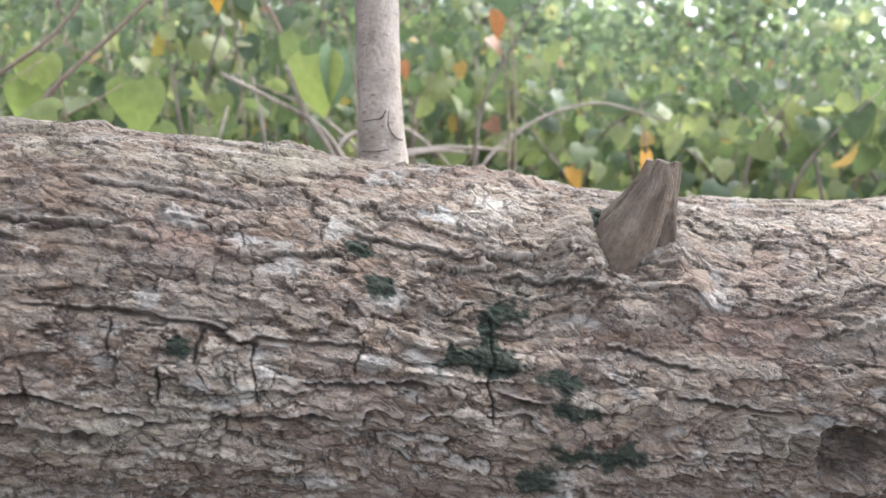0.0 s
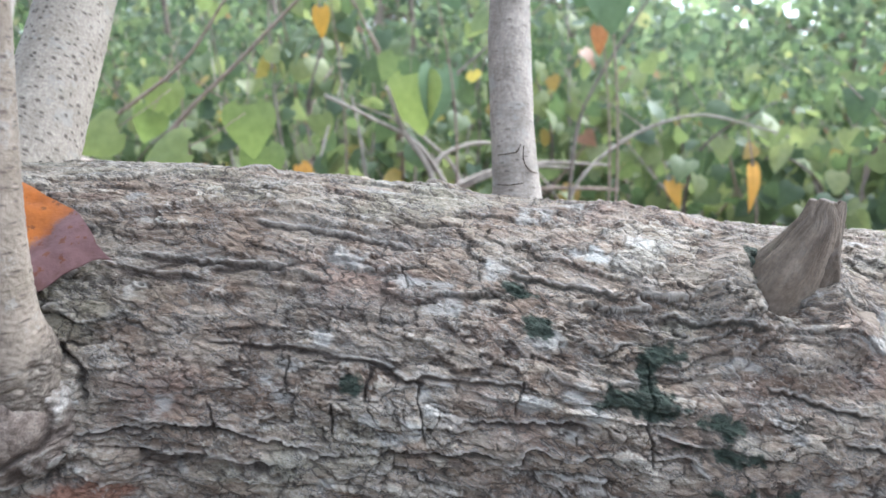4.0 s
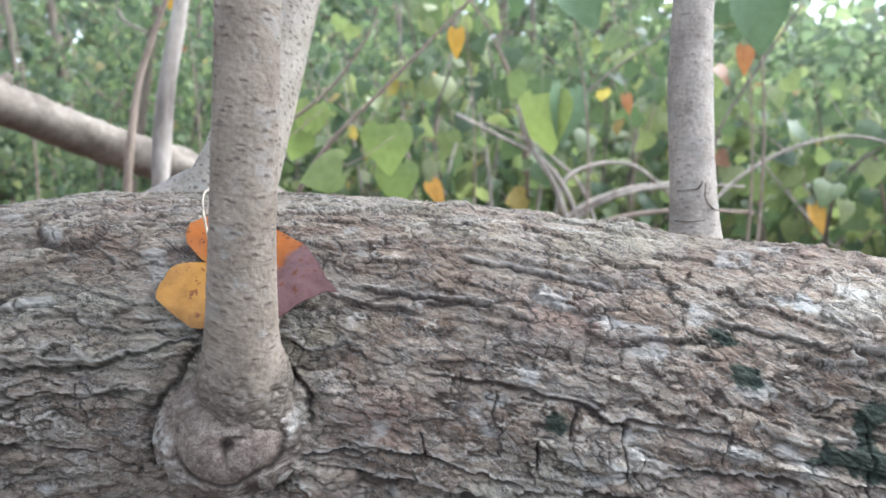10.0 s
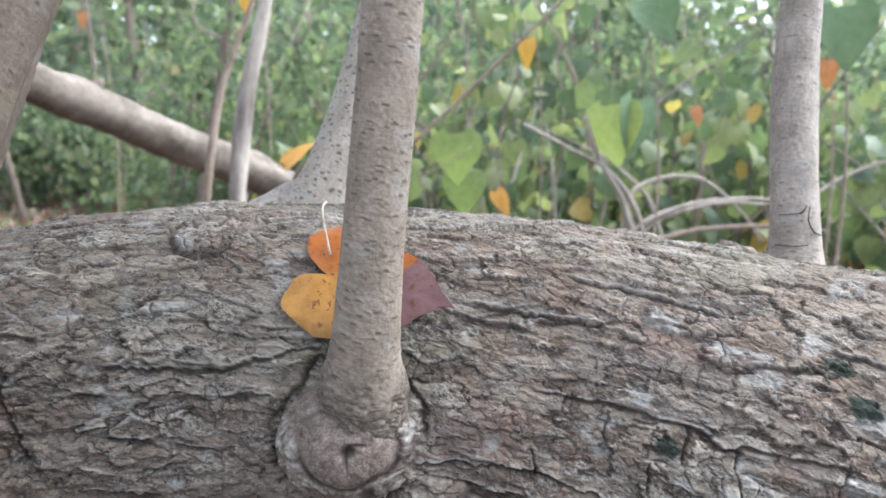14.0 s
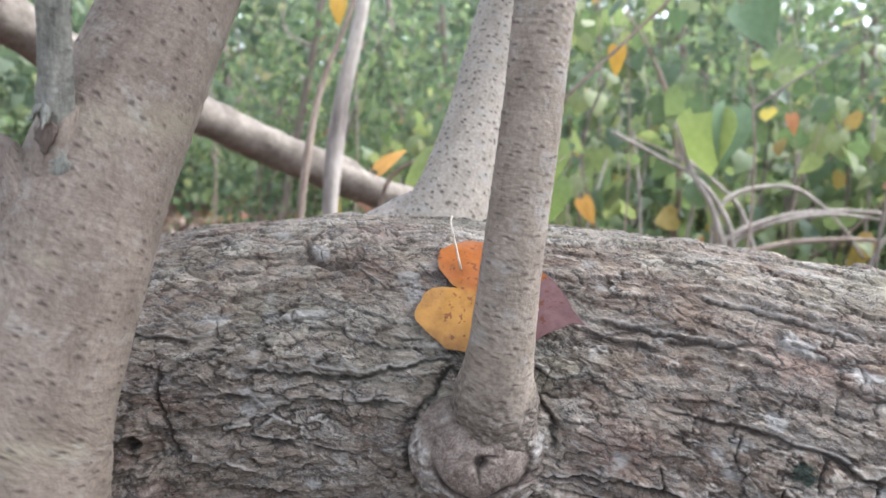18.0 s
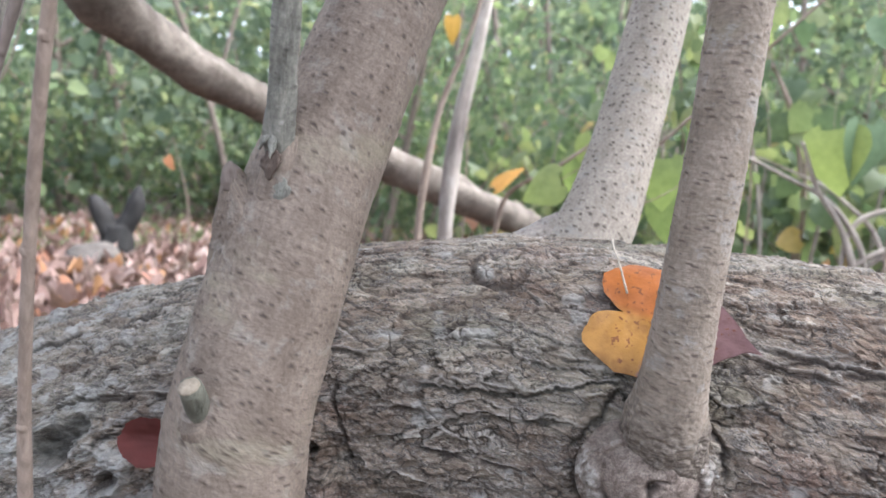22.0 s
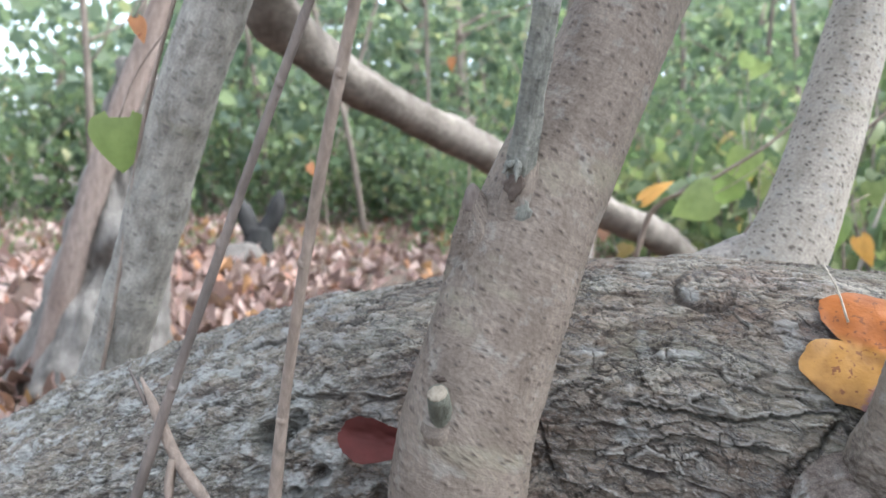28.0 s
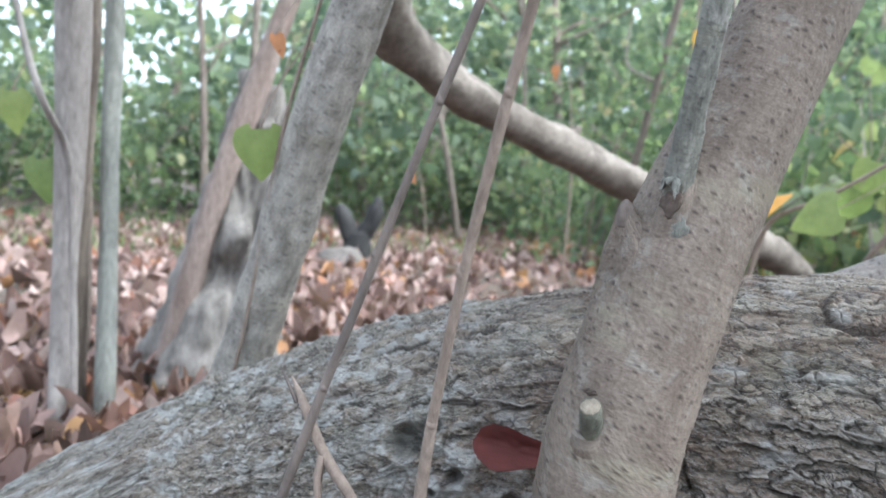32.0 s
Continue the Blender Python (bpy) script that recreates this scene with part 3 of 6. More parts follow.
# main fissures: start s, a, end s, a, half width (all in metres on the unrolled bark)
FISSURES = (
    (-0.321, 0.206, -0.206, 0.213, 0.0022), (-0.206, 0.213, -0.173, 0.221, 0.0036), (-0.173, 0.221, -0.095, 0.217, 0.0026), (-0.403, 0.284, -0.274, 0.288, 0.0105),
    (-0.243, 0.281, -0.078, 0.266, 0.0030), (-0.402, 0.153, -0.341, 0.161, 0.0036), (-0.383, 0.158, -0.331, 0.141, 0.0024), (-0.186, 0.166, -0.103, 0.155, 0.0032),
    (0.221, 0.084, 0.277, 0.101, 0.0036), (0.073, 0.127, 0.176, 0.140, 0.0030), (0.021, 0.242, 0.095, 0.247, 0.0040), (-0.760, 0.161, -0.710, 0.179, 0.0022),
    (-0.632, 0.204, -0.562, 0.210, 0.0024), (-0.662, 0.258, -0.574, 0.272, 0.0036), (-0.611, 0.175, -0.519, 0.179, 0.0026), (-0.695, 0.298, -0.601, 0.312, 0.0060),
    (-1.125, 0.138, -0.953, 0.128, 0.0030), (-0.973, 0.165, -0.871, 0.190, 0.0050), (-0.709, 0.224, -0.514, 0.230, 0.0030), (-0.404, 0.126, -0.366, 0.127, 0.0024))
# loose plates with a scalloped lower edge: start s, a, end s, a
LEDGES = (
    (-0.573, 0.213, -0.499, 0.194), (-0.659, 0.206, -0.573, 0.213), (-0.380, 0.264, -0.313, 0.268), (-0.313, 0.268, -0.243, 0.277), (-0.411, 0.274, -0.320, 0.266),
    (-0.326, 0.154, -0.273, 0.148), (-0.376, 0.146, -0.284, 0.151), (-1.064, 0.094, -0.977, 0.093), (0.10, 0.20, 0.17, 0.212), (0.076, 0.291, 0.162, 0.275),
    (-0.10, 0.138, -0.02, 0.142), (0.02, 0.152, 0.09, 0.160), (-0.30, 0.108, -0.19, 0.120), (0.16, 0.232, 0.25, 0.240), (-0.12, 0.246, -0.04, 0.240))
CROSS = ((-0.270, 0.216, 0.235, 0.0010), (-0.207, 0.217, 0.240, 0.0018), (-0.231, 0.245, 0.264, 0.0014), (-0.318, 0.252, 0.270, 0.0015), (0.004, 0.189, 0.262, 0.0014), (-0.740, 0.200, 0.270, 0.0026), (-0.166, 0.225, 0.262, 0.0010), (-0.092, 0.215, 0.238, 0.0009))
PITS = ((-0.956, 0.251, 0.011, 0.018), (-1.000, 0.208, 0.020, 0.018), (-0.976, 0.196, 0.012, 0.010), (-0.765, 0.255, 0.008, 0.010), (-0.985, 0.262, 0.007, 0.010), (0.30, 0.270, 0.024, 0.014), (-0.90, 0.285, 0.012, 0.008))


def shingled(field, drop):
    """Rises along the field and falls back sharply, once a unit."""
    k = np.floor(field)
    f = field - k
    return np.where(f < 1 - drop, f / (1 - drop), smooth(1.0, 1 - drop, f)), f, k


def terraced(field, riser):
    """Flat treads with short risers: the layers of thin bark that flake off one over the other."""
    k = np.floor(field)
    f = field - k
    return k + smooth(1 - riser, 1.0, f), f, k


def along(s, a, line):
    """Signed drop below a line on the bark, and a mask that ends with it."""
    s0, a0, s1, a1 = line
    ds, da = s1 - s0, a1 - a0
    long = math.hypot(ds, da)
    u = ((s - s0) * ds + (a - a0) * da) / long
    over = np.maximum(np.maximum(-u, u - long), 0)
    return (a - a0) - (s - s0) * da / ds, np.exp(-((over / 0.004) ** 2)), np.clip(u / long, 0, 1)


def bark_height(s, a):
    """Relief of the old bark: flaking layers, overlapping plates, fissures and cross cracks."""
    turn = np.zeros_like(s)
    for (s0, a0), w, bend in ((KNOT, 0.055, 0.010), (STUB, 0.06, 0.003), (BURR, 0.06, 0.007)):
        turn = turn + bend * np.tanh((a - a0) / 0.024) * np.exp(-0.6 * ((a - a0) / w) ** 2 - ((s - s0) / w) ** 2)
    rag = 0.0024 * fractal(s * 60, a * 110, 20, 3, 0.6)
    ws = s + 0.012 * noise2(s * 14, a * 30, 21) + 0.6 * rag
    low = a + turn + 0.008 * fractal(s * 7, a * 10, 23, 3)
    wa = low + 1.1 * rag
    twist = smooth(-0.2, 0.5, s) * 0.5
    bold = smooth(-0.25, 0.35, fractal(s * 9, a * 22, 24, 3)) * smooth(0.02, 0.16, a)
    # overlapping plates with a ragged lower edge
    f1 = wa / 0.031 + 0.3 * fractal(ws * 34, wa * 60, 28, 3, 0.6) + 1.5 * fractal(ws * (6 + 4 * twist), wa * 20, 25, 4, 0.5) + twist * s * 9
    h1, t1, k1 = shingled(f1, 0.04)
    # thin layers that flake off one over the other, in two sizes
    f2 = 3.0 * fractal(ws * 8, wa * 27, 29, 6, 0.56) + 0.9 * fractal(ws * 3, wa * 9, 31, 2)
    h2, t2, k2 = terraced(f2, 0.09)
    f3 = 3.6 * fractal(ws * 34, wa * 118, 35, 4, 0.6) + 0.6 * noise2(ws * 9, wa * 20, 30)
    h3, t3, k3 = terraced(f3, 0.14)
    f4 = fractal(ws * 90, wa * 240, 36, 3, 0.6) * 3.4
    h4, t4, k4 = terraced(f4, 0.25)
    h = (0.0008 + 0.0036 * bold) * (h1 - 0.5) + 0.0026 * h2 + 0.0009 * (0.5 + bold) * h3 + 0.00035 * h4
    # undercut shade at the foot of each plate, carried into the colour by deep
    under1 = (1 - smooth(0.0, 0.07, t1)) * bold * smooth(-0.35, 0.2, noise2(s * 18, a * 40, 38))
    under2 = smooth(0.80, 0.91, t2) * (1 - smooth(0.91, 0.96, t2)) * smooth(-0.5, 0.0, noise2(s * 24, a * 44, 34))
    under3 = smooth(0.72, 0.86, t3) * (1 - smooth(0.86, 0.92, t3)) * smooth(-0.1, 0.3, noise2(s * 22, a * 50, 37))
    # cross cracks cut the plates into lengths
    kk = (k2.astype(np.int64) * 7 + np.floor(wa / 0.024 + 0.8 * noise2(ws * 9, wa * 20, 26)).astype(np.int64))
    seg = ws / 0.050 + RAND[(kk * 37) & 4095, 0] * 7 + 0.10 * noise2(a * 160, s * 9, 39)
    q = np.floor(seg)
    r = RAND[lattice(q.astype(np.int64), kk, 40)]
    off = seg - q - 0.25 - 0.5 * r[..., 0]
    cross = (1 - smooth(0.008, 0.02, np.abs(off))) * (r[..., 1] > 0.35) * smooth(-0.3, 0.1, noise2(s * 26, a * 30, 41))
    pid = RAND[lattice(q.astype(np.int64) + (off > 0), kk, 42), 2]
    h = h + 0.0014 * (pid - 0.5) * bold
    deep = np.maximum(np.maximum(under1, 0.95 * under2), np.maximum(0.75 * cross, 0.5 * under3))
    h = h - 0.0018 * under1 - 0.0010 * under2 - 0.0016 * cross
    # the main fissures: the plate above overhangs, the one below climbs back to the surface
    xs, xa = s + 0.004 * noise2(s * 45, a * 60, 44) + 0.8 * rag, a + 0.005 * fractal(s * 24, a * 30, 45, 3, 0.55) + 1.1 * rag
    edge = np.zeros_like(s)
    for *line, w in FISSURES:
        dn, on, u = along(xs, xa, line)
        w = w * (0.5 + 0.5 * np.sin(np.pi * np.clip(u, 0.05, 0.95)))
        on = on * (0.3 + 0.7 * smooth(-0.4, 0.0, noise2(s * 34, a * 50, 48))) * (0.35 + 0.65 * smooth(0.10, 0.20, a))
        m = on * smooth(-0.0006, 0.0006, dn) * np.exp(-np.clip(dn, 0, 1) / (2.2 * w))
        h = h - (0.0030 + 0.75 * w) * m + 0.0006 * on * (dn < 0) * np.exp(dn.clip(-1, 0) / 0.012)
        # shade under the overhanging plate, painted through deep besides the relief
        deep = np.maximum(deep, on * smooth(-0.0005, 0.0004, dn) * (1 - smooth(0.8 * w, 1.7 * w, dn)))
        edge = np.maximum(edge, on * np.exp(-(((dn + 0.0014) / 0.0012) ** 2)))
    scallop = 0.0030 * np.abs(noise2(s * 75, s * 0 + 3.3, 49)) + 0.0012 * noise2(s * 240, a * 40, 50)
    for line in LEDGES:
        dn, on, u = along(s + 0.3 * rag, a + 0.6 * rag + scallop, line)
        m = on * smooth(-0.0005, 0.0005, dn) * np.exp(-np.clip(dn, 0, 1) / 0.006)
        h = h - 0.0036 * m + 0.0012 * on * (dn < 0) * np.exp(dn.clip(-1, 0) / 0.016)
        # the scalloped edge gets its painted shade below it too
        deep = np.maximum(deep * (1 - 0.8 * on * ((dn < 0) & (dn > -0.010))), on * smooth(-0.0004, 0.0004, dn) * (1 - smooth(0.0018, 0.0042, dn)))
        edge = np.maximum(edge, on * np.exp(-(((dn + 0.0012) / 0.0012) ** 2)))
    for s0, a0, a1, w in CROSS:
        m = (1 - smooth(0.5 * w, 1.1 * w, np.abs(xs - s0 - 0.12 * (a - a0)))) * smooth(a0 - 0.003, a0 + 0.002, a) * smooth(a1 + 0.003, a1 - 0.002, a)
        h = h - 0.0035 * m
        deep = np.maximum(deep, 0.9 * m)
    for s0, a0, w, d in PITS:
        near = np.hypot(s - s0, (a - a0) * 1.2) / w + 0.3 * fractal(s * 60, a * 60, 46, 4, 0.6)
        m = np.exp(-np.clip(near, 0, 3) ** 6)
        h = h - d * m + 0.35 * d * np.exp(-((near - 1.35) / 0.3) ** 2) * (0.5 + noise2(s * 50, a * 50, 47))
        deep = np.maximum(deep, 0.8 * m)
    h = h + 0.0035 * fractal(s * 5, a * 8, 53, 2) + 0.0005 * noise2(s * 280, a * 420, 55)
    gnarl = np.exp(-((s + 0.95) / 0.09) ** 2 - ((a - 0.24) / 0.06) ** 2) + 1.1 * np.exp(-((s + 0.755) / 0.035) ** 2 - ((a - 0.27) / 0.06) ** 2)
    grit = smooth(-0.80, -0.98, s)
    h = h + grit * (0.0030 * fractal(s * 80, a * 120, 32, 4, 0.65) + 0.0024 * terraced(3 * fractal(s * 32, a * 55, 33, 4), 0.12)[0])
    h = h + gnarl * (0.015 * fractal(s * 34, a * 34, 54, 4, 0.6))
    # dark gap round the burr of the slender shoot: sunk in the relief and darkened through deep
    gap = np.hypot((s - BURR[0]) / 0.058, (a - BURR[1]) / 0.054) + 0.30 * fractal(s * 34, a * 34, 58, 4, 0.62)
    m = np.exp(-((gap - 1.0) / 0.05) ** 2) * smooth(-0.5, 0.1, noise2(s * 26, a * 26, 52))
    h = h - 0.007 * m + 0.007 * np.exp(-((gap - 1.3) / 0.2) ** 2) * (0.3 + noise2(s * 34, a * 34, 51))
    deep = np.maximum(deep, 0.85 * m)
    # knot, and swellings round the broken stub and the burr
    for (s0, a0), w, rise in ((KNOT, 0.026, 0.003), (STUB, 0.045, 0.016)):
        d = np.hypot(s - s0, a - a0) / w + 0.22 * noise2(s * 45, a * 45, 57)
        h = h + rise * np.exp(-(d - 0.9) ** 2 * 3.5)
    d = np.hypot((s - KNOT[0]) / 0.023, (a - KNOT[1]) / 0.027) + 0.16 * fractal(s * 60, a * 60, 64, 3)
    ang = np.arctan2(a - KNOT[1], s - KNOT[0])
    k = np.exp(-(d / 0.85) ** 4)
    h = h * (1 - 0.75 * k) + 0.009 * np.sqrt(np.clip(1 - (d / 1.05) ** 2, 0, 1)) + 0.0022 * k * fractal(s * 160, a * 160, 66, 3, 0.6)
    deep = deep * (1 - 0.85 * k)
    m = np.exp(-((d - 1.0) / 0.13) ** 2) * smooth(-0.6, 0.4, (a - KNOT[1]) / 0.027 - 0.4 * (s - KNOT[0]) / 0.023)
    m = np.maximum(m, (np.abs(np.sin(2.5 * ang + 0.8 + 0.5 * noise2(s * 90, a * 90, 68))) < 0.07) * smooth(1.0, 0.85, d) * smooth(0.25, 0.4, d) * 0.8)
    h = h - 0.004 * m
    deep = np.maximum(deep, 0.85 * m)
    for p, w, rise in (((-0.278, 0.567, 0.540), 0.014, 0.008), ((-0.13, 0.621, 0.513), 0.03, 0.005), ((0.05, 0.62, 0.49), 0.06, 0.009), ((0.2, 0.60, 0.44), 0.05, 0.006)):
        s0, a0 = on_log(p)
        h = h + rise * np.exp(-((s - s0) / w) ** 2 - ((a - a0) / w) ** 2) * (1 + 0.5 * noise2(s * 90, a * 90, 60))
    h = h + 0.010 * np.exp(-((s - 0.33) / 0.1) ** 2 - ((a - 0.16) / 0.06) ** 2)
    layer = smooth(-2.2, 2.4, k2 + 0.5 * k3)
    plate = np.clip(0.55 * layer + 0.25 * pid + 0.2 * RAND[(k3.astype(np.int64) * 91 + k2.astype(np.int64) * 17) & 4095, 0], 0, 1)
    rim = np.maximum(np.exp(-(((t2 - 0.035) / 0.03) ** 2)), 0.7 * np.exp(-(((t3 - 0.06) / 0.06) ** 2))) * smooth(-0.3, 0.3, fractal(s * 30, a * 50, 62, 3))
    rim = np.maximum(np.maximum(rim, smooth(0.86, 0.95, t1) * bold), edge)
    return h, np.clip(deep, 0, 1), plate, np.clip(rim, 0, 1) * (1 - deep)


def build_trunk(parent):
    s = np.r_[np.linspace(LS[0], -1.32, 30), np.arange(-1.31, -0.86, 0.0016), np.arange(-0.86, 0.42, 0.0011), np.arange(0.42, 0.62, 0.003), np.linspace(0.64, LS[-1], 60)]
    a = np.r_[np.linspace(-math.pi * GIRTH, -0.10, 30, endpoint=False), np.arange(-0.10, -0.02, 0.0018), np.arange(-0.02, 0.365, 0.0010), np.linspace(0.367, math.pi * GIRTH, 30, endpoint=False)]
    S, A = np.meshgrid(s, a, indexing="ij")
    h, deep, plate, rim = bark_height(S, A)
    v = log_point(S, A, h)
    n, m = S.shape
    verts = np.concatenate([v.reshape(-1, 3), log_point(s[:1], a[:1], -np.interp(s[:1], LS, LRAD)), log_point(s[-1:], a[:1], -np.interp(s[-1:], LS, LRAD))])
    f = grid_faces(n, m)
    k = np.arange(m)
    caps = np.concatenate([np.stack([np.full(m, n * m), k, (k + 1) % m, (k + 1) % m], 1)[:, [0, 1, 2, 2]], np.stack([np.full(m, n * m + 1), (n - 1) * m + (k + 1) % m, (n - 1) * m + k, (n - 1) * m + k], 1)])
    tri = np.concatenate([f[:, [0, 1, 2]], f[:, [0, 2, 3]], caps[:, :3]])
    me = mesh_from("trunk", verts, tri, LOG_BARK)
    moss = np.zeros_like(S)
    for s0, a0, rs, ra in ((0.0, 0.219, 0.034, 0.010), (0.005, 0.205, 0.009, 0.022), (0.018, 0.184, 0.016, 0.009), (0.062, 0.226, 0.016, 0.009), (-0.078, 0.174, 0.014, 0.009), (-0.22, 0.230, 0.010, 0.007), (0.108, 0.279, 0.045, 0.010), (0.06, 0.300, 0.018, 0.014), (-0.097, 0.151, 0.014, 0.006), (0.07, 0.247, 0.03, 0.006), (0.10, 0.105, 0.012, 0.016)):
        moss = np.maximum(moss, dot_mask(S, A, (s0, a0), rs, ra, 63, 0.9))
    moss = np.maximum(moss * 0.95, 0.35 * deep * smooth(0.0, 0.5, fractal(S * 8, A * 14, 65, 3)))
    lichen = 0.95 * dot_mask(S, A, on_log((-0.001, 0.545, 0.464)), 0.018, 0.009, 67, 0.8)
    lichen = np.maximum(lichen, 0.55 * smooth(0.42, 0.6, fractal(S * 26, A * 44, 69, 4)))
    lichen = np.maximum(lichen, 0.7 * smooth(-0.85, -1.0, S) * smooth(0.12, 0.3, fractal(S * 70, A * 90, 70, 4, 0.6)))
    knobs = np.exp(-((S + 0.955) / 0.10) ** 2 - ((A - 0.24) / 0.07) ** 2)
    lichen = np.maximum(lichen, 0.8 * knobs * smooth(0.05, 0.3, fractal(S * 34, A * 34, 54, 4, 0.6)))
    algae = smooth(-0.82, -1.08, S + 0.12 * fractal(S * 9, A * 14, 72, 4)) * (0.55 + 0.45 * smooth(-0.3, 0.3, fractal(S * 40, A * 60, 73, 4, 0.6)))
    algae = np.maximum(algae, 0.35 * smooth(0.16, 0.45, fractal(S * 6, A * 11, 74, 4)))
    pad = np.zeros(2)
    raw = np.maximum(dot_mask(S, A, (-0.405, 0.318), 0.035, 0.014, 78, 0.6), 0.12 * smooth(0.4, 0.55, fractal(S * 14, A * 30, 79, 4)))
    put_attr(me, "raw", np.r_[raw.ravel(), pad])
    put_attr(me, "algae", np.r_[algae.ravel(), pad])
    put_attr(me, "recess_dark", np.r_[deep.ravel(), pad])
    put_attr(me, "plate", np.r_[plate.ravel(), pad])
    put_attr(me, "moss", np.r_[moss.ravel(), pad])
    put_attr(me, "lichen", np.r_[lichen.ravel() * (1 - deep.ravel()), pad])
    put_attr(me, "rim", np.r_[rim.ravel(), pad])
    put_attr(me, "grain", np.concatenate([np.stack([S, A, h], -1).reshape(-1, 3), np.zeros((2, 3))]))
    return child("trunk", me, parent, "thick trunk with deeply fissured grey-brown bark")


def shoot_mesh(name, pts, mat, step_=0.0016, seed=0, dots=(0.016, 0.011), dot_size=0.3, rise=0.0007, collar=0.0, ripple=0.02, fibre=0.0, dot_dark=0.8, dash=(2.3, 0.8), relief=1.0):
    """A living shoot: smooth bark with raised pores, and a rough swollen collar of the given length at its foot."""
    p = np.asarray(pts, dtype=float)
    length = np.linalg.norm(np.diff(p[:, :3], axis=0), axis=1).sum()
    n = int(length / step_)
    c = spline(p, n)
    line, rad = c[:, :3], c[:, 3]
    t, u, v = frames_along(line)
    sides = max(16, int(2 * np.pi * rad.mean() / step_))
    th = np.linspace(0, 2 * np.pi, sides, endpoint=False)
    S, TH = np.meshgrid(np.linspace(0, length, n), th, indexing="ij")
    R0 = rad[:, None] * np.ones_like(TH)
    q = np.round(2 * np.pi * rad.mean() / dots[1])
    f1, f2, rid, ox, oy = cells(S / dots[0], TH / (2 * np.pi) * q, 71 + seed, 0.95)
    edge_ok = np.minimum(TH, 2 * np.pi - TH) > 0.25
    size = dot_size * (0.55 + 0.8 * rid)
    d = np.hypot(ox * dash[0], oy * dash[1])
    dotv = (1 - smooth(size * 0.55, size, d)) * (rid > 0.25) * edge_ok
    rim = np.exp(-((d - size) / 0.12) ** 2) * (rid > 0.25) * edge_ok
    ca, sa = np.cos(TH), np.sin(TH)
    h = ripple * R0 * (noise2(S * 14 + 5 * seed, ca * 1.3 + 0.7 * sa, 75 + seed) + 0.5 * noise2(S * 40, ca * 3 + 2 * sa, 76 + seed))
    h = h + rise * (0.8 * rim - 0.5 * dotv) + 0.00025 * noise2(S * 500, ca * 12 + 9 * sa, 77 + seed)
    if fibre:
        h = h + fibre * (fractal(TH * rad.mean() / 0.007 + 0.8 * noise2(S * 30, ca, 86), S * 16 + seed, 87, 4, 0.6) + 0.8 * noise2(TH * 1.4 + seed, S * 50, 89))
    rough = np.zeros_like(S)
    if collar:
        rough = (1 - smooth(0.35, 1.0, S / collar + 0.22 * noise2(S * 40, ca * 2 + 1.4 * sa, 79 + seed)))
        k1, k2, kid, kx, ky = cells(S / 0.024 + 0.5 * noise2(S * 80, TH * 3, 84), TH * rad[0] / 0.028 + 0.5 * noise2(S * 60, TH * 4, 85), 81 + seed)
        h = h + relief * rough * np.minimum(1, R0 / 0.03) * (0.006 * (kid - 0.5) - 0.007 * (1 - smooth(0, 0.12, k2 - k1)) + 0.013 * fractal(S * 45 + seed, TH * rad[0] * 45, 82, 5, 0.72))
    ring = line[:, None] + (R0 + h)[..., None] * (ca[..., None] * u[:, None] + sa[..., None] * v[:, None])
    verts = np.concatenate([ring.reshape(-1, 3), line[:1], line[-1:]])
    f = grid_faces(n, sides)
    k = np.arange(sides)
    caps = np.concatenate([np.stack([np.full(sides, n * sides), (k + 1) % sides, k], 1), np.stack([np.full(sides, n * sides + 1), (n - 1) * sides + k, (n - 1) * sides + (k + 1) % sides], 1)])
    me = mesh_from(name, verts, np.concatenate([f[:, [0, 1, 2]], f[:, [0, 2, 3]], caps]), mat)
    pad = np.zeros(2)
    put_attr(me, "lenticel", np.r_[(dot_dark * dotv).ravel(), pad])
    put_attr(me, "rough_collar", np.r_[rough.ravel(), pad])
    put_attr(me, "grain", np.concatenate([np.stack([S, TH * rad.mean() + 0.003 * noise2(S * 20, ca * 2, 83), ca * rad.mean()], -1).reshape(-1, 3), np.zeros((2, 3))]))
    return me


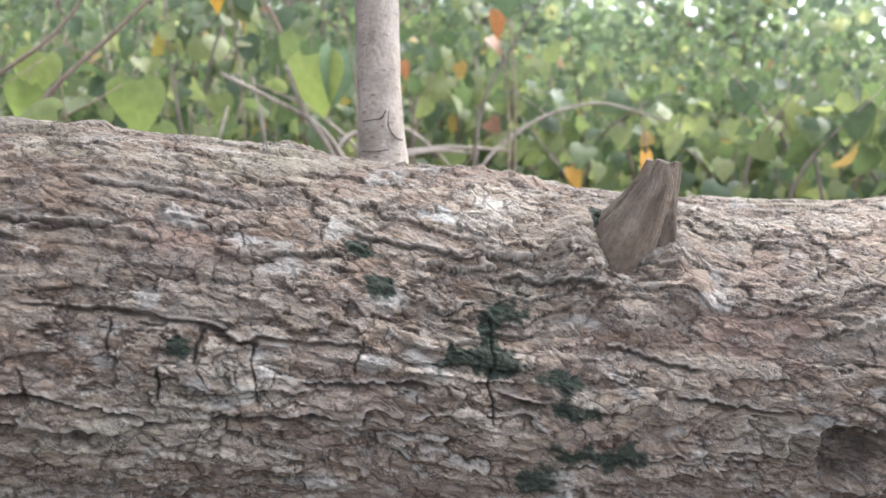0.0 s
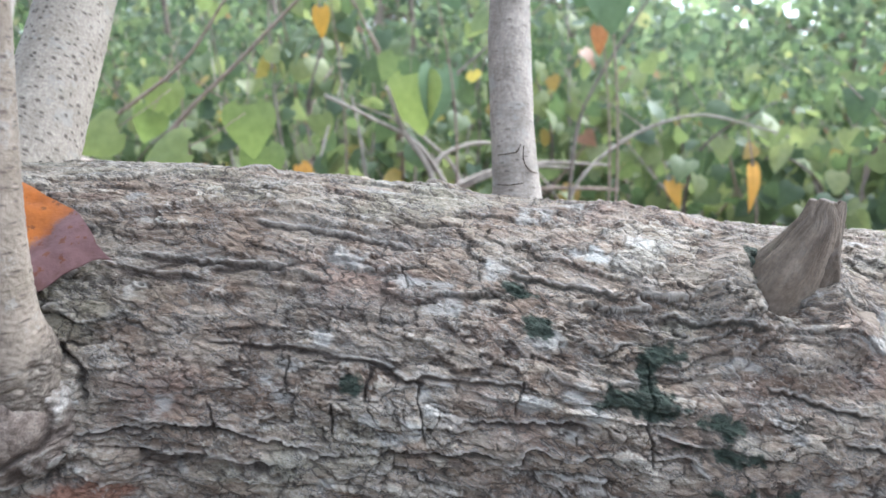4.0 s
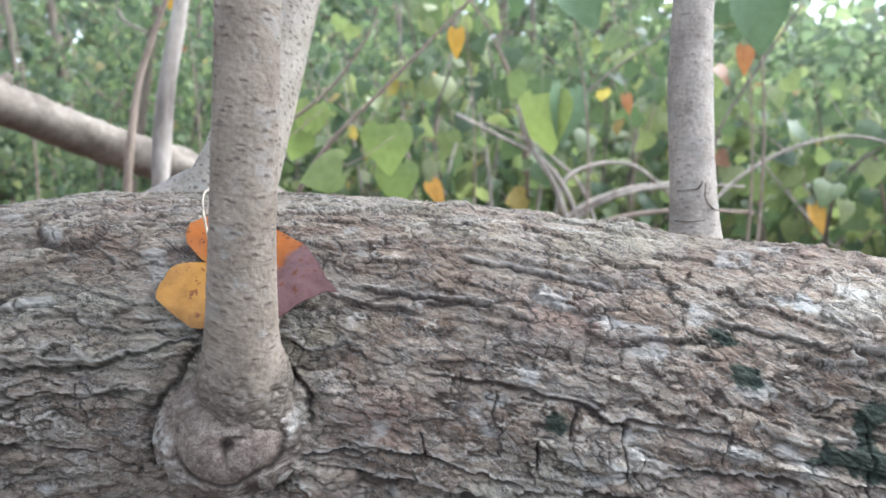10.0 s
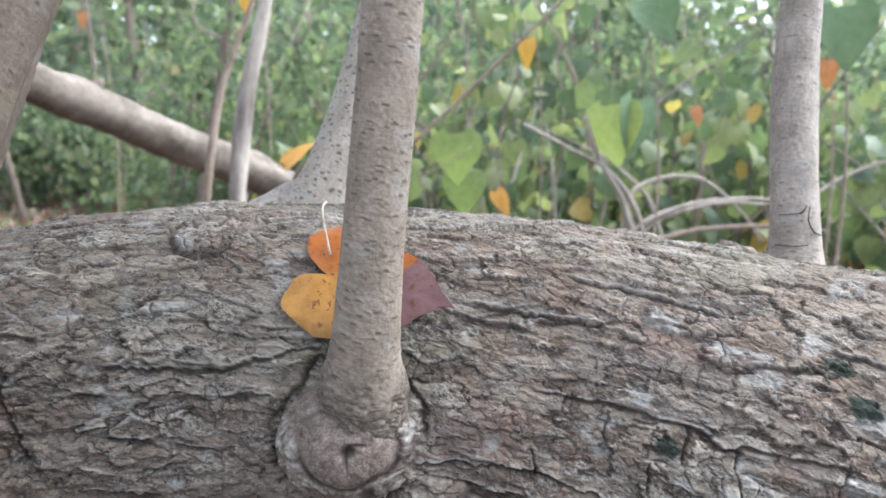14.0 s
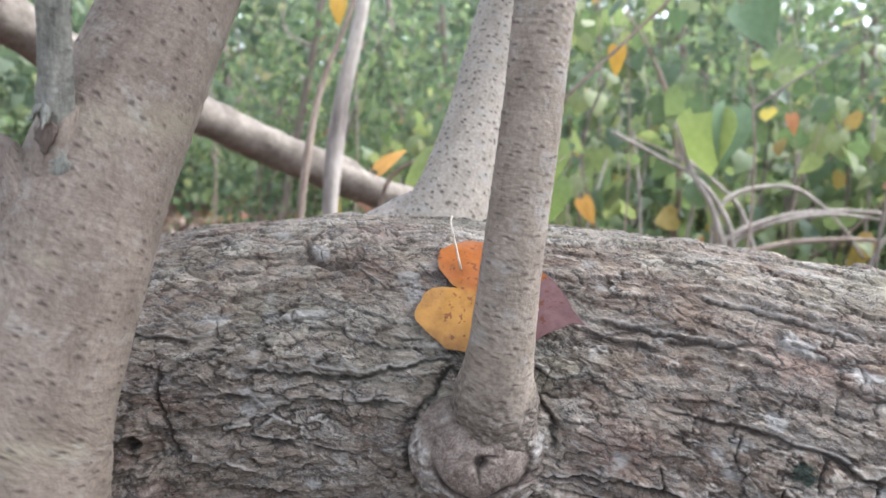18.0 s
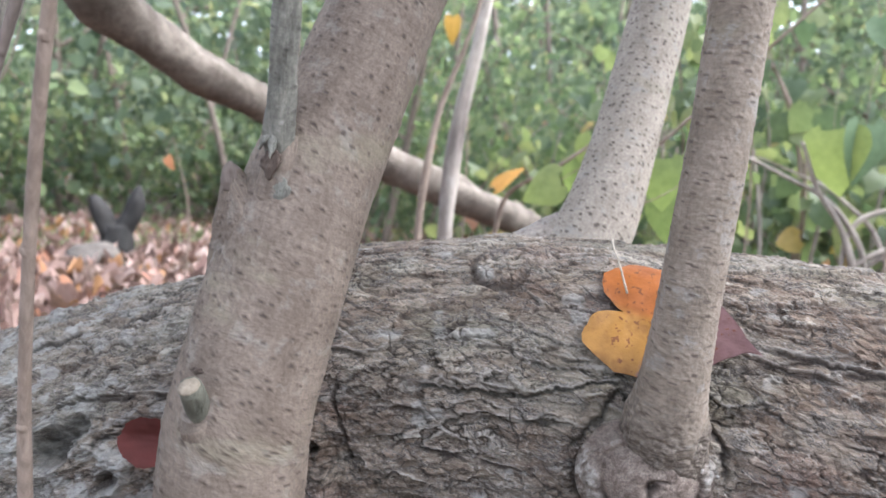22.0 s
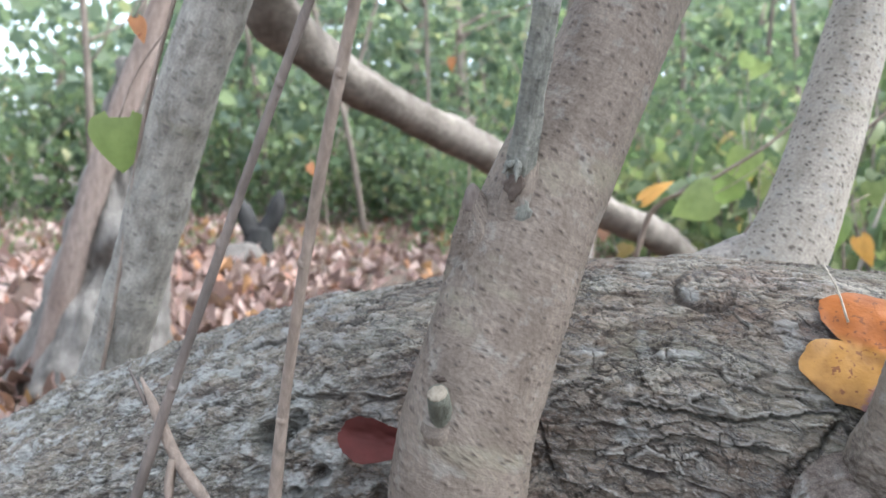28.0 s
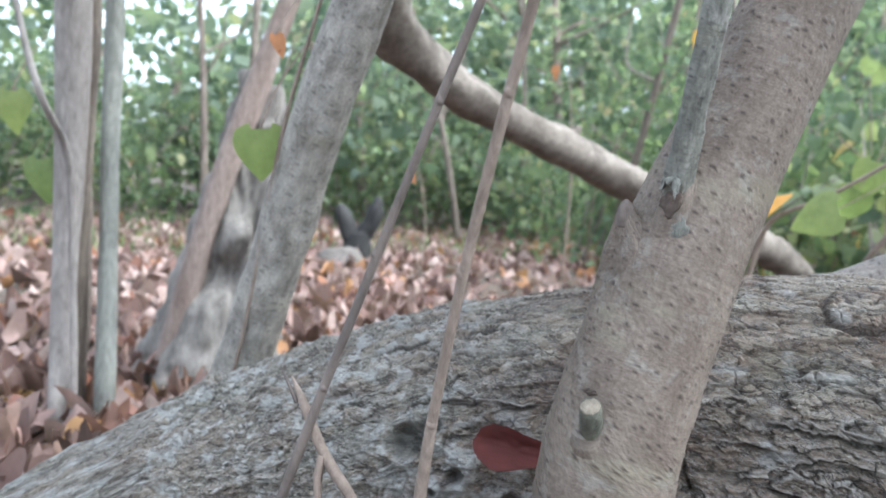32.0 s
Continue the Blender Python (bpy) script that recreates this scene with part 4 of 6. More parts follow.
def flake_mesh(name, mid, face, w, h, mat, seed=0, curl=0.0):
    """A thin ragged flake or patch of bark, w wide and h high each way, facing the given direction."""
    mid, nrm = np.array(mid), np.array(face, dtype=float)
    nrm /= np.linalg.norm(nrm)
    side = np.cross((0, 0, 1.0), nrm)
    side /= np.linalg.norm(side)
    up = np.cross(nrm, side)
    ph = np.linspace(0, 2 * np.pi, 40, endpoint=False)
    rho = np.linspace(0.02, 1, 9)[:, None]
    edge = 1 + 0.3 * fractal(np.cos(ph) * 1.6 + seed, np.sin(ph) * 1.6, 95 + seed, 3) + 0.12 * noise2(np.cos(ph) * 6 + seed, np.sin(ph) * 6, 96)
    X, Y = rho * edge * np.cos(ph), rho * edge * np.sin(ph)
    X = X * (0.55 + 0.45 * smooth(-1.0, 0.2, Y))
    Z = 0.0010 * (1 - rho ** 4) + 0.0006 * noise2(X * 3 + seed, Y * 3, 97) + curl * np.clip(-Y, 0, 1) ** 2
    P = mid + (X * w)[..., None] * side + (Y * h)[..., None] * up + Z[..., None] * nrm
    f = grid_faces(len(rho), len(ph))
    n_ = len(rho) * len(ph)
    rim_ = np.stack([np.arange(n_ - 40, n_), np.r_[np.arange(n_ - 39, n_), n_ - 40], np.r_[np.arange(2 * n_ - 39, 2 * n_), 2 * n_ - 40], np.arange(2 * n_ - 40, 2 * n_)], 1)
    return mesh_from(name, np.concatenate([P.reshape(-1, 3), (P - 0.0012 * nrm).reshape(-1, 3)]), np.concatenate([f, f[:, ::-1] + n_, rim_]), mat)


fallen_tree = tagged(empty("fallen_tree"), "fallen grey-brown tree trunk with fissured bark sprouting upright shoots", "fallen tree")
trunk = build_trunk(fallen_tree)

# the thick shoot that leans over the trunk, with a dead side shoot and a cut twig
thick_shoot = child("thick_shoot", shoot_mesh("thick_shoot", [
    (-0.60, 0.37, 0.20, 0.052), (-0.613, 0.26, 0.26, 0.052), (-0.616, 0.185, 0.34, 0.051), (-0.612, 0.180, 0.42, 0.049), (-0.604, 0.197, 0.50, 0.047),
    (-0.593, 0.219, 0.58, 0.0445), (-0.578, 0.247, 0.66, 0.0405), (-0.556, 0.285, 0.77, 0.0385), (-0.50, 0.37, 0.98, 0.039), (-0.43, 0.48, 1.25, 0.036)], SHOOT_BARK, seed=1, dots=(0.0105, 0.0115), dot_size=0.20, rise=0.0008, dot_dark=0.9, dash=(1.8, 1.0)), fallen_tree, "thick pinkish-brown shoot with raised pores")
dead_shoot = child("dead_side_shoot", shoot_mesh("dead_side_shoot", [(-0.583, 0.186, 0.612, 0.0070), (-0.5815, 0.1845, 0.620, 0.0088), (-0.576, 0.180, 0.645, 0.0087), (-0.563, 0.171, 0.70, 0.0084), (-0.548, 0.161, 0.77, 0.0079), (-0.53, 0.149, 0.86, 0.0073), (-0.50, 0.135, 1.0, 0.006)], DEAD_BARK, 0.0011, 3, ripple=0.09, dots=(0.012, 0.010), dot_size=0.15, rise=0.0005, fibre=0.0009), thick_shoot, "dead grey side shoot with peeling bark")
child("torn_collar", shoot_mesh("torn_collar", [(-0.598, 0.200, 0.555, 0.020), (-0.590, 0.193, 0.58, 0.0185), (-0.585, 0.190, 0.598, 0.0150), (-0.582, 0.190, 0.612, 0.0115), (-0.578, 0.192, 0.628, 0.006)], SHOOT_BARK, 0.0011, 31, dot_size=0.0, rise=0.0, ripple=0.10, fibre=0.0012), thick_shoot, "torn bark at the foot of the dead shoot")
patch = lambda name, mid, face, w, h_, mat, seed, lab, **more: child(name, flake_mesh(name, mid, face, w, h_, mat, seed, **more), thick_shoot, lab)
patch("lichen_flake", (-0.5755, 0.1797, 0.5915), (0.45, -0.9, 0), 0.0066, 0.0095, LICHEN, 3, "pale grey-green lichen flake")
patch("peeling_bark", (-0.5755, 0.1735, 0.6195), (0.5, -0.9, 0.2), 0.0026, 0.0075, LICHEN, 7, "curled flake of pale bark", curl=0.003)
patch("peeling_bark", (-0.5855, 0.1738, 0.6215), (-0.3, -0.9, 0.1), 0.0022, 0.0045, LICHEN, 8, "curled flake of pale bark", curl=0.002)
patch("peeling_bark", (-0.5805, 0.1725, 0.6235), (0.1, -1, 0.1), 0.0028, 0.0030, LICHEN, 9, "curled flake of pale bark", curl=0.001)
patch("bark_gap", (-0.5800, 0.1758, 0.6085), (0.15, -1, 0.15), 0.0078, 0.0090, GAP_WOOD, 4, "dark gap in the torn bark")
child("snag_tip", limb_mesh("snag_tip", [[(-0.612, 0.176, 0.594, 0.006), (-0.6115, 0.1725, 0.601, 0.0062), (-0.611, 0.171, 0.606, 0.0042), (-0.610, 0.170, 0.609, 0.0015)]], TWIG_DARK, 12, 12, 0.5), thick_shoot, "dark broken tip of the snag")
patch("torn_edge", (-0.6130, 0.1366, 0.4475), (-0.06, -0.97, 0.25), 0.0026, 0.0060, GAP_WOOD, 11, "dark torn edge beside the cut twig")
patch("torn_edge", (-0.6052, 0.1425, 0.4790), (0.03, -0.97, 0.22), 0.0062, 0.0026, GAP_WOOD, 14, "dark torn edge beside the cut twig")
patch("lichen_flake", (-0.5800, 0.1482, 0.4440), (0.63, -0.76, 0.12), 0.0075, 0.0050, LICHEN, 12, "pale grey-green lichen flake")
child("cut_twig", limb_mesh("cut_twig", [[(-0.606, 0.168, 0.43, 0.0085), (-0.605, 0.153, 0.441, 0.0088), (-0.600, 0.141, 0.456, 0.0082), (-0.5925, 0.128, 0.475, 0.0074)]], TWIG_GREY, 16, 12, 0.08), thick_shoot, "dark stub of a cut twig")
child("cut_face", limb_mesh("cut_face", [[(-0.5926, 0.1281, 0.4748, 0.0066), (-0.5922, 0.1275, 0.4758, 0.0062)]], CUT_WOOD, 16, 3, 0.12), thick_shoot, "pale cut wood")
child("twig_collar", shoot_mesh("twig_collar", [(-0.602, 0.180, 0.430, 0.026), (-0.604, 0.157, 0.438, 0.0225), (-0.6035, 0.146, 0.445, 0.0170), (-0.602, 0.138, 0.451, 0.0105)], SHOOT_BARK, 0.0012, 9, dot_size=0.0, rise=0.0, ripple=0.12, fibre=0.0006), thick_shoot, "swollen bark round the cut twig")
child("broken_snag", shoot_mesh("broken_snag", [(-0.610, 0.20, 0.48, 0.030), (-0.612, 0.195, 0.53, 0.029), (-0.611, 0.187, 0.562, 0.023), (-0.611, 0.182, 0.58, 0.0165), (-0.612, 0.177, 0.594, 0.009), (-0.612, 0.174, 0.604, 0.004)], SHOOT_BARK, 0.0012, 10, dots=(0.009, 0.009), dot_size=0.2, ripple=0.2, fibre=0.0012), thick_shoot, "broken snag with torn bark")

# the slender shoot with a burr at its foot
def make_burr_bark():
    m, nt, b = material("burr_bark", 0.88)
    g = noise_tex(nt, grain_coords(nt, (150, 150, 150)), 1.0, 6, 0.7, 0.4)
    f = noise_tex(nt, grain_coords(nt, (620, 620, 620)), 1.0, 4, 0.7)
    c = ramp(nt, g, [(0.32, (0.075, 0.056, 0.045)), (0.5, (0.14, 0.11, 0.09)), (0.68, (0.205, 0.172, 0.143))])
    c = blend(nt, 0.75, c, ramp(nt, f, [(0.35, (0.62, 0.6, 0.58)), (0.5, (1.0, 1.0, 1.0)), (0.65, (1.35, 1.34, 1.32))]), "MULTIPLY")
    c = blend(nt, times_fac(nt, attr_fac(nt, "crust"), 0.85), c, ramp(nt, g, [(0.36, (0.13, 0.11, 0.092)), (0.5, (0.25, 0.228, 0.198)), (0.66, (0.38, 0.362, 0.33))]))
    c = blend(nt, times_fac(nt, attr_fac(nt, "recess_dark"), 0.85), c, (0.04, 0.03, 0.025))
    nt.links.new(c, b.inputs["Base Color"])
    n1 = bump(nt, b, g, 0.0016, 1.0)
    bump(nt, b, f, 0.0007, 1.0, n1)
    return m


BURR_BARK = make_burr_bark()


def burr_mesh(name, mid, face, wide, high, proud):
    """A swollen burr: a round knob with a dark scar, a crusty ring over it and gnarled folds to the sides."""
    nrm = np.array(face) / np.linalg.norm(face)
    side = np.cross((0, 0, 1.0), nrm)
    side /= np.linalg.norm(side)
    up = np.cross(nrm, side)
    n, m = 110, 260
    R, PH = np.meshgrid(np.linspace(0.004, 1, n), np.linspace(0, 2 * np.pi, m, endpoint=False), indexing="ij")
    X, Y = R * wide * np.cos(PH), R * high * np.sin(PH)
    wx, wy = X + 0.003 * fractal(X * 60, Y * 60, 101, 3), Y + 0.003 * fractal(X * 60 + 7, Y * 60, 102, 3)
    H = proud * (1 - R ** 2.6)
    kr = np.hypot(wx / 0.033, wy / 0.027)
    knob = 1 - smooth(0.86, 1.04, kr)
    H = H + 0.0045 * np.sqrt(np.clip(1 - (kr / 1.04) ** 2, 0, 1)) + 0.0012 * knob * fractal(X * 110, Y * 110, 103, 4, 0.6)
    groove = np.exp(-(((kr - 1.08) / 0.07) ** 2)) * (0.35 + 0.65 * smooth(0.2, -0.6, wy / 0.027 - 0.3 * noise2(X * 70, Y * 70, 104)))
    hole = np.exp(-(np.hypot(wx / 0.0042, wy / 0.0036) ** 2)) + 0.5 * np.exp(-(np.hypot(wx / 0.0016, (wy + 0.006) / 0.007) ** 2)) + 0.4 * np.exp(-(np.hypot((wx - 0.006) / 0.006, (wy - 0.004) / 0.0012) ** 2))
    outer = 1 - knob
    fold = fractal(kr * 2.6 + 0.8 * noise2(X * 40, Y * 40, 105), PH * 1.6 + 2 * noise2(X * 30, Y * 30, 106), 107, 4, 0.6)
    lump = fractal(X * 75, Y * 75, 108, 4, 0.6)
    ring = np.exp(-(((kr - 1.30 - 0.15 * lump) / 0.14) ** 2)) * smooth(-0.5, 0.25, Y / 0.027)
    sides = outer * smooth(1.0, 1.35, kr) * smooth(0.030, 0.010, Y)
    H = H + 0.0035 * ring + outer * (0.0075 * fold + 0.0055 * lump) * (0.25 + 0.75 * smooth(1.0, 1.4, kr) * smooth(0.030, 0.012, Y)) - 0.005 * groove - 0.009 * hole
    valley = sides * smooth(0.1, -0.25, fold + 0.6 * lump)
    P = np.array(mid) + X[..., None] * side + Y[..., None] * up + H[..., None] * nrm
    back = np.array(mid) - 0.02 * nrm
    v = np.concatenate([P.reshape(-1, 3), P[0].mean(0)[None], back[None]])
    k = np.arange(m)
    f = grid_faces(n, m)
    tri = np.concatenate([f[:, [0, 1, 2]], f[:, [0, 2, 3]], np.stack([np.full(m, n * m), (k + 1) % m, k], 1), np.stack([np.full(m, n * m + 1), (n - 1) * m + k, (n - 1) * m + (k + 1) % m], 1)])
    me = mesh_from(name, v, tri, BURR_BARK)
    pad = np.zeros(2)
    crust = np.clip(0.75 * ring * smooth(-0.3, 0.4, lump) + 0.8 * sides * smooth(0.12, 0.45, fold + 0.7 * lump), 0, 1)
    put_attr(me, "crust", np.r_[crust.ravel(), pad])
    # darkens the scar, the groove's lower half and the valleys between folds
    put_attr(me, "recess_dark", np.r_[np.clip(0.9 * groove * smooth(0.3, -0.5, wy / 0.027) + hole + 0.8 * valley, 0, 1).ravel(), pad])
    put_attr(me, "grain", np.concatenate([np.stack([X, Y, H], -1).reshape(-1, 3), np.zeros((2, 3))]))
    return me


slender = child("slender_shoot", shoot_mesh("slender_shoot", [
    (-0.389, 0.405, 0.385, 0.030), (-0.387, 0.397, 0.408, 0.032), (-0.384, 0.389, 0.430, 0.0315), (-0.379, 0.381, 0.455, 0.0258), (-0.372, 0.372, 0.50, 0.0222),
    (-0.363, 0.364, 0.57, 0.0206), (-0.354, 0.357, 0.64, 0.0198), (-0.349, 0.353, 0.69, 0.0195), (-0.34, 0.347, 0.78, 0.0185), (-0.325, 0.34, 0.95, 0.017), (-0.32, 0.34, 1.3, 0.014)], SHOOT_TAN, 0.0011, 2, dots=(0.0085, 0.0095), dot_size=0.24, rise=0.0006, collar=0.082, relief=0.28), fallen_tree, "slender brown shoot with small raised pores")
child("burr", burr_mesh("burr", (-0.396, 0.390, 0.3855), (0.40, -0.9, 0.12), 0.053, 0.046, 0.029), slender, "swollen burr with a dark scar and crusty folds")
rear = child("rear_shoot", shoot_mesh("rear_shoot", [
    (-0.062, 0.745, 0.44, 0.034), (-0.064, 0.764, 0.50, 0.028), (-0.066, 0.769, 0.533, 0.0252), (-0.069, 0.782, 0.584, 0.0238), (-0.072, 0.797, 0.647, 0.0231),
    (-0.072, 0.815, 0.717, 0.0225), (-0.068, 0.84, 0.82, 0.0215), (-0.06, 0.88, 1.0, 0.02), (-0.05, 0.92, 1.7, 0.014)], SHOOT_GREY, 0.0016, 4, dots=(0.013, 0.013), dot_size=0.16, ripple=0.05, collar=0.03), fallen_tree, "upright grey-brown shoot with cracked bark")
for crack in (((-0.0840, 0.752, 0.546, 0.0003), (-0.0725, 0.7450, 0.5475, 0.0006), (-0.0640, 0.7440, 0.549, 0.0009), (-0.0590, 0.7455, 0.557, 0.0005)), ((-0.0560, 0.7462, 0.556, 0.0003), (-0.0565, 0.7450, 0.541, 0.0006), (-0.0500, 0.7465, 0.530, 0.0008), (-0.0420, 0.7540, 0.526, 0.0005)), ((-0.0860, 0.748, 0.515, 0.0005), (-0.0700, 0.7370, 0.515, 0.0007), (-0.0560, 0.7370, 0.517, 0.0004))):
    child("bark_crack", limb_mesh("bark_crack", [crack], GAP_WOOD, 6, 24, 0.5), rear, "dark crack across the bark")
child("dotted_shoot", shoot_mesh("dotted_shoot", [
    (-0.58, 0.60, 0.42, 0.062), (-0.57, 0.635, 0.50, 0.055), (-0.552, 0.662, 0.56, 0.046), (-0.545, 0.683, 0.605, 0.0415), (-0.542, 0.714, 0.665, 0.0395),
    (-0.540, 0.742, 0.72, 0.0385), (-0.538, 0.79, 0.815, 0.037), (-0.535, 0.87, 0.97, 0.035), (-0.53, 0.98, 1.2, 0.032)], SHOOT_DOTTED, 0.0018, 5, dots=(0.0095, 0.0095), dot_size=0.27, rise=0.0006, dot_dark=0.95, dash=(1.6, 1.0)), fallen_tree, "pale shoot peppered with dark pores")
child("shoot_foot", shoot_mesh("shoot_foot", [(-0.665, 0.59, 0.48, 0.03), (-0.63, 0.615, 0.508, 0.036), (-0.60, 0.635, 0.524, 0.040), (-0.565, 0.66, 0.535, 0.043)], SHOOT_GREY, 0.0018, 12, dots=(0.011, 0.011), dot_size=0.25, ripple=0.13), fallen_tree, "swollen foot of the pale shoot")

# broken branch stub
stub = child("branch_stub", shoot_mesh("branch_stub", [
    (0.128, 0.60, 0.398, 0.052), (0.134, 0.576, 0.424, 0.042), (0.143, 0.560, 0.448, 0.0305), (0.152, 0.548, 0.470, 0.0220), (0.159, 0.541, 0.489, 0.0158), (0.1635, 0.538, 0.502, 0.0112), (0.166, 0.536, 0.512, 0.005)], STUB_WOOD, 0.0011, 6, dot_size=0.0, ripple=0.16, rise=0.0, fibre=0.0019), fallen_tree, "broken weathered branch stub")
child("splinter", shoot_mesh("splinter", [(0.168, 0.566, 0.43, 0.019), (0.1705, 0.552, 0.465, 0.0130), (0.173, 0.545, 0.488, 0.0085), (0.1765, 0.542, 0.506, 0.0045), (0.178, 0.541, 0.511, 0.002)], STUB_WOOD, 0.0011, 11, dot_size=0.0, ripple=0.22, rise=0.0, fibre=0.0014), stub, "ragged splinter of the broken stub")
child("splinter", shoot_mesh("splinter", [(0.152, 0.548, 0.478, 0.010), (0.1545, 0.542, 0.496, 0.007), (0.1560, 0.539, 0.513, 0.0025)], STUB_WOOD, 0.0011, 13, dot_size=0.0, ripple=0.25, rise=0.0, fibre=0.001), stub, "ragged splinter of the broken stub")
child("bark_lump", shoot_mesh("bark_lump", [(0.188, 0.58, 0.395, 0.036), (0.186, 0.556, 0.414, 0.029), (0.184, 0.543, 0.424, 0.018), (0.183, 0.537, 0.430, 0.006)], STUB_WOOD, 0.0013, 14, dot_size=0.0, ripple=0.3, rise=0.0, fibre=0.002), stub, "knobbly lump of bark below the stub")

# ---- twigs standing before the trunk ----
for pts, mat, lab in (
        ([(-0.81, 0.176, -0.03, 0.0062), (-0.755, 0.12, 0.2, 0.0058), (-0.71, 0.091, 0.405, 0.0046), (-0.68, 0.078, 0.5, 0.0039), (-0.641, 0.066, 0.615, 0.0036), (-0.612, 0.06, 0.698, 0.0034), (-0.57, 0.05, 0.82, 0.0032), (-0.53, 0.045, 0.95, 0.003)], TWIG_BROWN, "slender straight brown twig standing before the fallen trunk"),
        ([(-0.975, 0.026, -0.03, 0.006), (-0.9, 0.04, 0.2, 0.0056), (-0.81, 0.058, 0.431, 0.0040), (-0.768, 0.067, 0.53, 0.0038), (-0.733, 0.075, 0.614, 0.0032), (-0.694, 0.086, 0.71, 0.0032), (-0.65, 0.1, 0.82, 0.0034), (-0.6, 0.12, 0.95, 0.003)], TWIG_DARK, "thin dark leaning twig standing before the fallen trunk")):
    foot = np.array(pts[0][:3])
    t_ = tagged(empty("twig", (pts[0][0], pts[0][1], 0)), lab, "twig", "twigs before the trunk")
    rel = [(x - pts[0][0], y - pts[0][1], z, r) for x, y, z, r in pts]
    child("stem", limb_mesh("stem", [rel], mat, 12, 80, 0.08), t_)
    c_ = spline(rel, 60)
    for k in range(28, 58, 7):
        x, y, z, r = c_[k]
        child("bud", limb_mesh("bud", [[(x, y, z - 0.004, r * 0.7), (x + 0.0006 * (-1) ** k, y - 0.0008, z, r * 1.06), (x + 0.0016 * (-1) ** k, y - 0.0016, z + 0.005, r * 0.4)]], mat, 8, 6, 0.1), t_)

broken = tagged(empty("broken_twig"), "snapped pale twig with torn fibres leaning among the twigs", "twig")
child("stalk", limb_mesh("stalk", [[(-0.70, 0.10, 0.0, 0.0075), (-0.745, 0.09, 0.2, 0.007), (-0.783, 0.077, 0.349, 0.0048), (-0.81, 0.067, 0.376, 0.0045), (-0.844, 0.059, 0.421, 0.0034), (-0.856, 0.056, 0.436, 0.001)]], TWIG_BROWN, 10, 40, 0.15), broken)
child("splinter", limb_mesh("splinter", [[(-0.811, 0.062, 0.379, 0.0035), (-0.808, 0.058, 0.36, 0.0042), (-0.80, 0.056, 0.335, 0.002), (-0.797, 0.056, 0.31, 0.0008)]], TWIG_BROWN, 6, 10, 0.3), broken, "torn strip of bark")
child("splinter", limb_mesh("splinter", [[(-0.846, 0.057, 0.415, 0.002), (-0.853, 0.053, 0.428, 0.0016), (-0.866, 0.05, 0.443, 0.0004)]], TWIG_DARK, 6, 8, 0.3), broken, "torn strip of bark")

# ---- fallen leaves lying on the trunk ----


def laid_leaf(name, notch, tip, width, lift, mat, curl=0.0, seed=0, blunt=False):
    """A heart-shaped leaf lying over the bark; its notch, where the stalk joins, and its tip are given as s, a."""
    notch, tip = np.array(notch), np.array(tip)
    d = (tip - notch) / np.linalg.norm(tip - notch)
    e = np.array([-d[1], d[0]])
    ph = np.linspace(0, 2 * np.pi, 72, endpoint=False)
    hx = 16 * np.sin(ph) ** 3
    hy = -(13 * np.cos(ph) - 5 * np.cos(2 * ph) - 2 * np.cos(3 * ph) - np.cos(4 * ph))
    rho = np.linspace(0.02, 1, 16)
    X, Y = rho[:, None] * hx / 32, (rho[:, None] * (hy - 2) + 2 + 5) / 22
    if blunt:
        X, Y = 0.24 * rho[:, None] * np.sin(ph), 0.5 - 0.5 * rho[:, None] * np.cos(ph)
    wave = 1 + rho[:, None] ** 2 * (0.05 * noise2(np.cos(ph) * 2 + seed, np.sin(ph) * 2, 91) + 0.03 * noise2(np.cos(ph) * 4.2 + seed, np.sin(ph) * 4.2, 92) + 0.02 * noise2(np.cos(ph) * 12 + seed, np.sin(ph) * 12, 98))
    X = X * (1 + 0.9 * smooth(0.35, 0.95, Y)) * wave
    Y = (Y - 0.4) * wave + 0.4
    sa = notch + (Y * np.linalg.norm(tip - notch))[..., None] * d + (X * width)[..., None] * e
    hh = lift + 0.010 * np.clip(Y, 0, 1) ** 3 + curl * (2 * X) ** 2 + 0.0035 * noise2(Y * 2.5 + seed, X * 3, 93) + 0.0012 * noise2(Y * 9, X * 12, 94)
    P = log_point(sa[..., 0], sa[..., 1], hh)
    v = np.concatenate([P.reshape(-1, 3), (P + np.array([0, 0.0006, -0.0006])).reshape(-1, 3)])
    f = grid_faces(len(rho), len(ph))
    me = mesh_from(name, v, np.concatenate([f, f[:, ::-1] + P.shape[0] * P.shape[1]]), mat)
    g = np.stack([Y, 2 * X, np.zeros_like(X)], -1).reshape(-1, 3)
    put_attr(me, "grain", np.concatenate([g, g]))
    return me


turning_leaf = tagged(empty("fallen_leaf"), "large heart-shaped leaf, half yellow and half maroon, lying on the bark", "leaf")
child("blade", laid_leaf("blade", (-0.493, 0.136), (-0.396, 0.162), 0.106, 0.006, TURNING, seed=1), turning_leaf)
pet = [log_point(np.array(s_), np.array(a_), np.array(h_)) for s_, a_, h_ in ((-0.495, 0.124, 0.012), (-0.502, 0.103, 0.02), (-0.508, 0.075, 0.018), (-0.509, 0.052, 0.012))]
child("stalk", limb_mesh("stalk", [[(*pet[0], 0.001), (*pet[1], 0.0009), (*pet[2], 0.0009), (*pet[3], 0.0013)]], TWIG_STRAW, 8, 14, 0.05), turning_leaf, "pale dry leaf stalk")
red_leaf = tagged(empty("fallen_leaf"), "dark red fallen leaf tucked behind the thick shoot", "leaf")
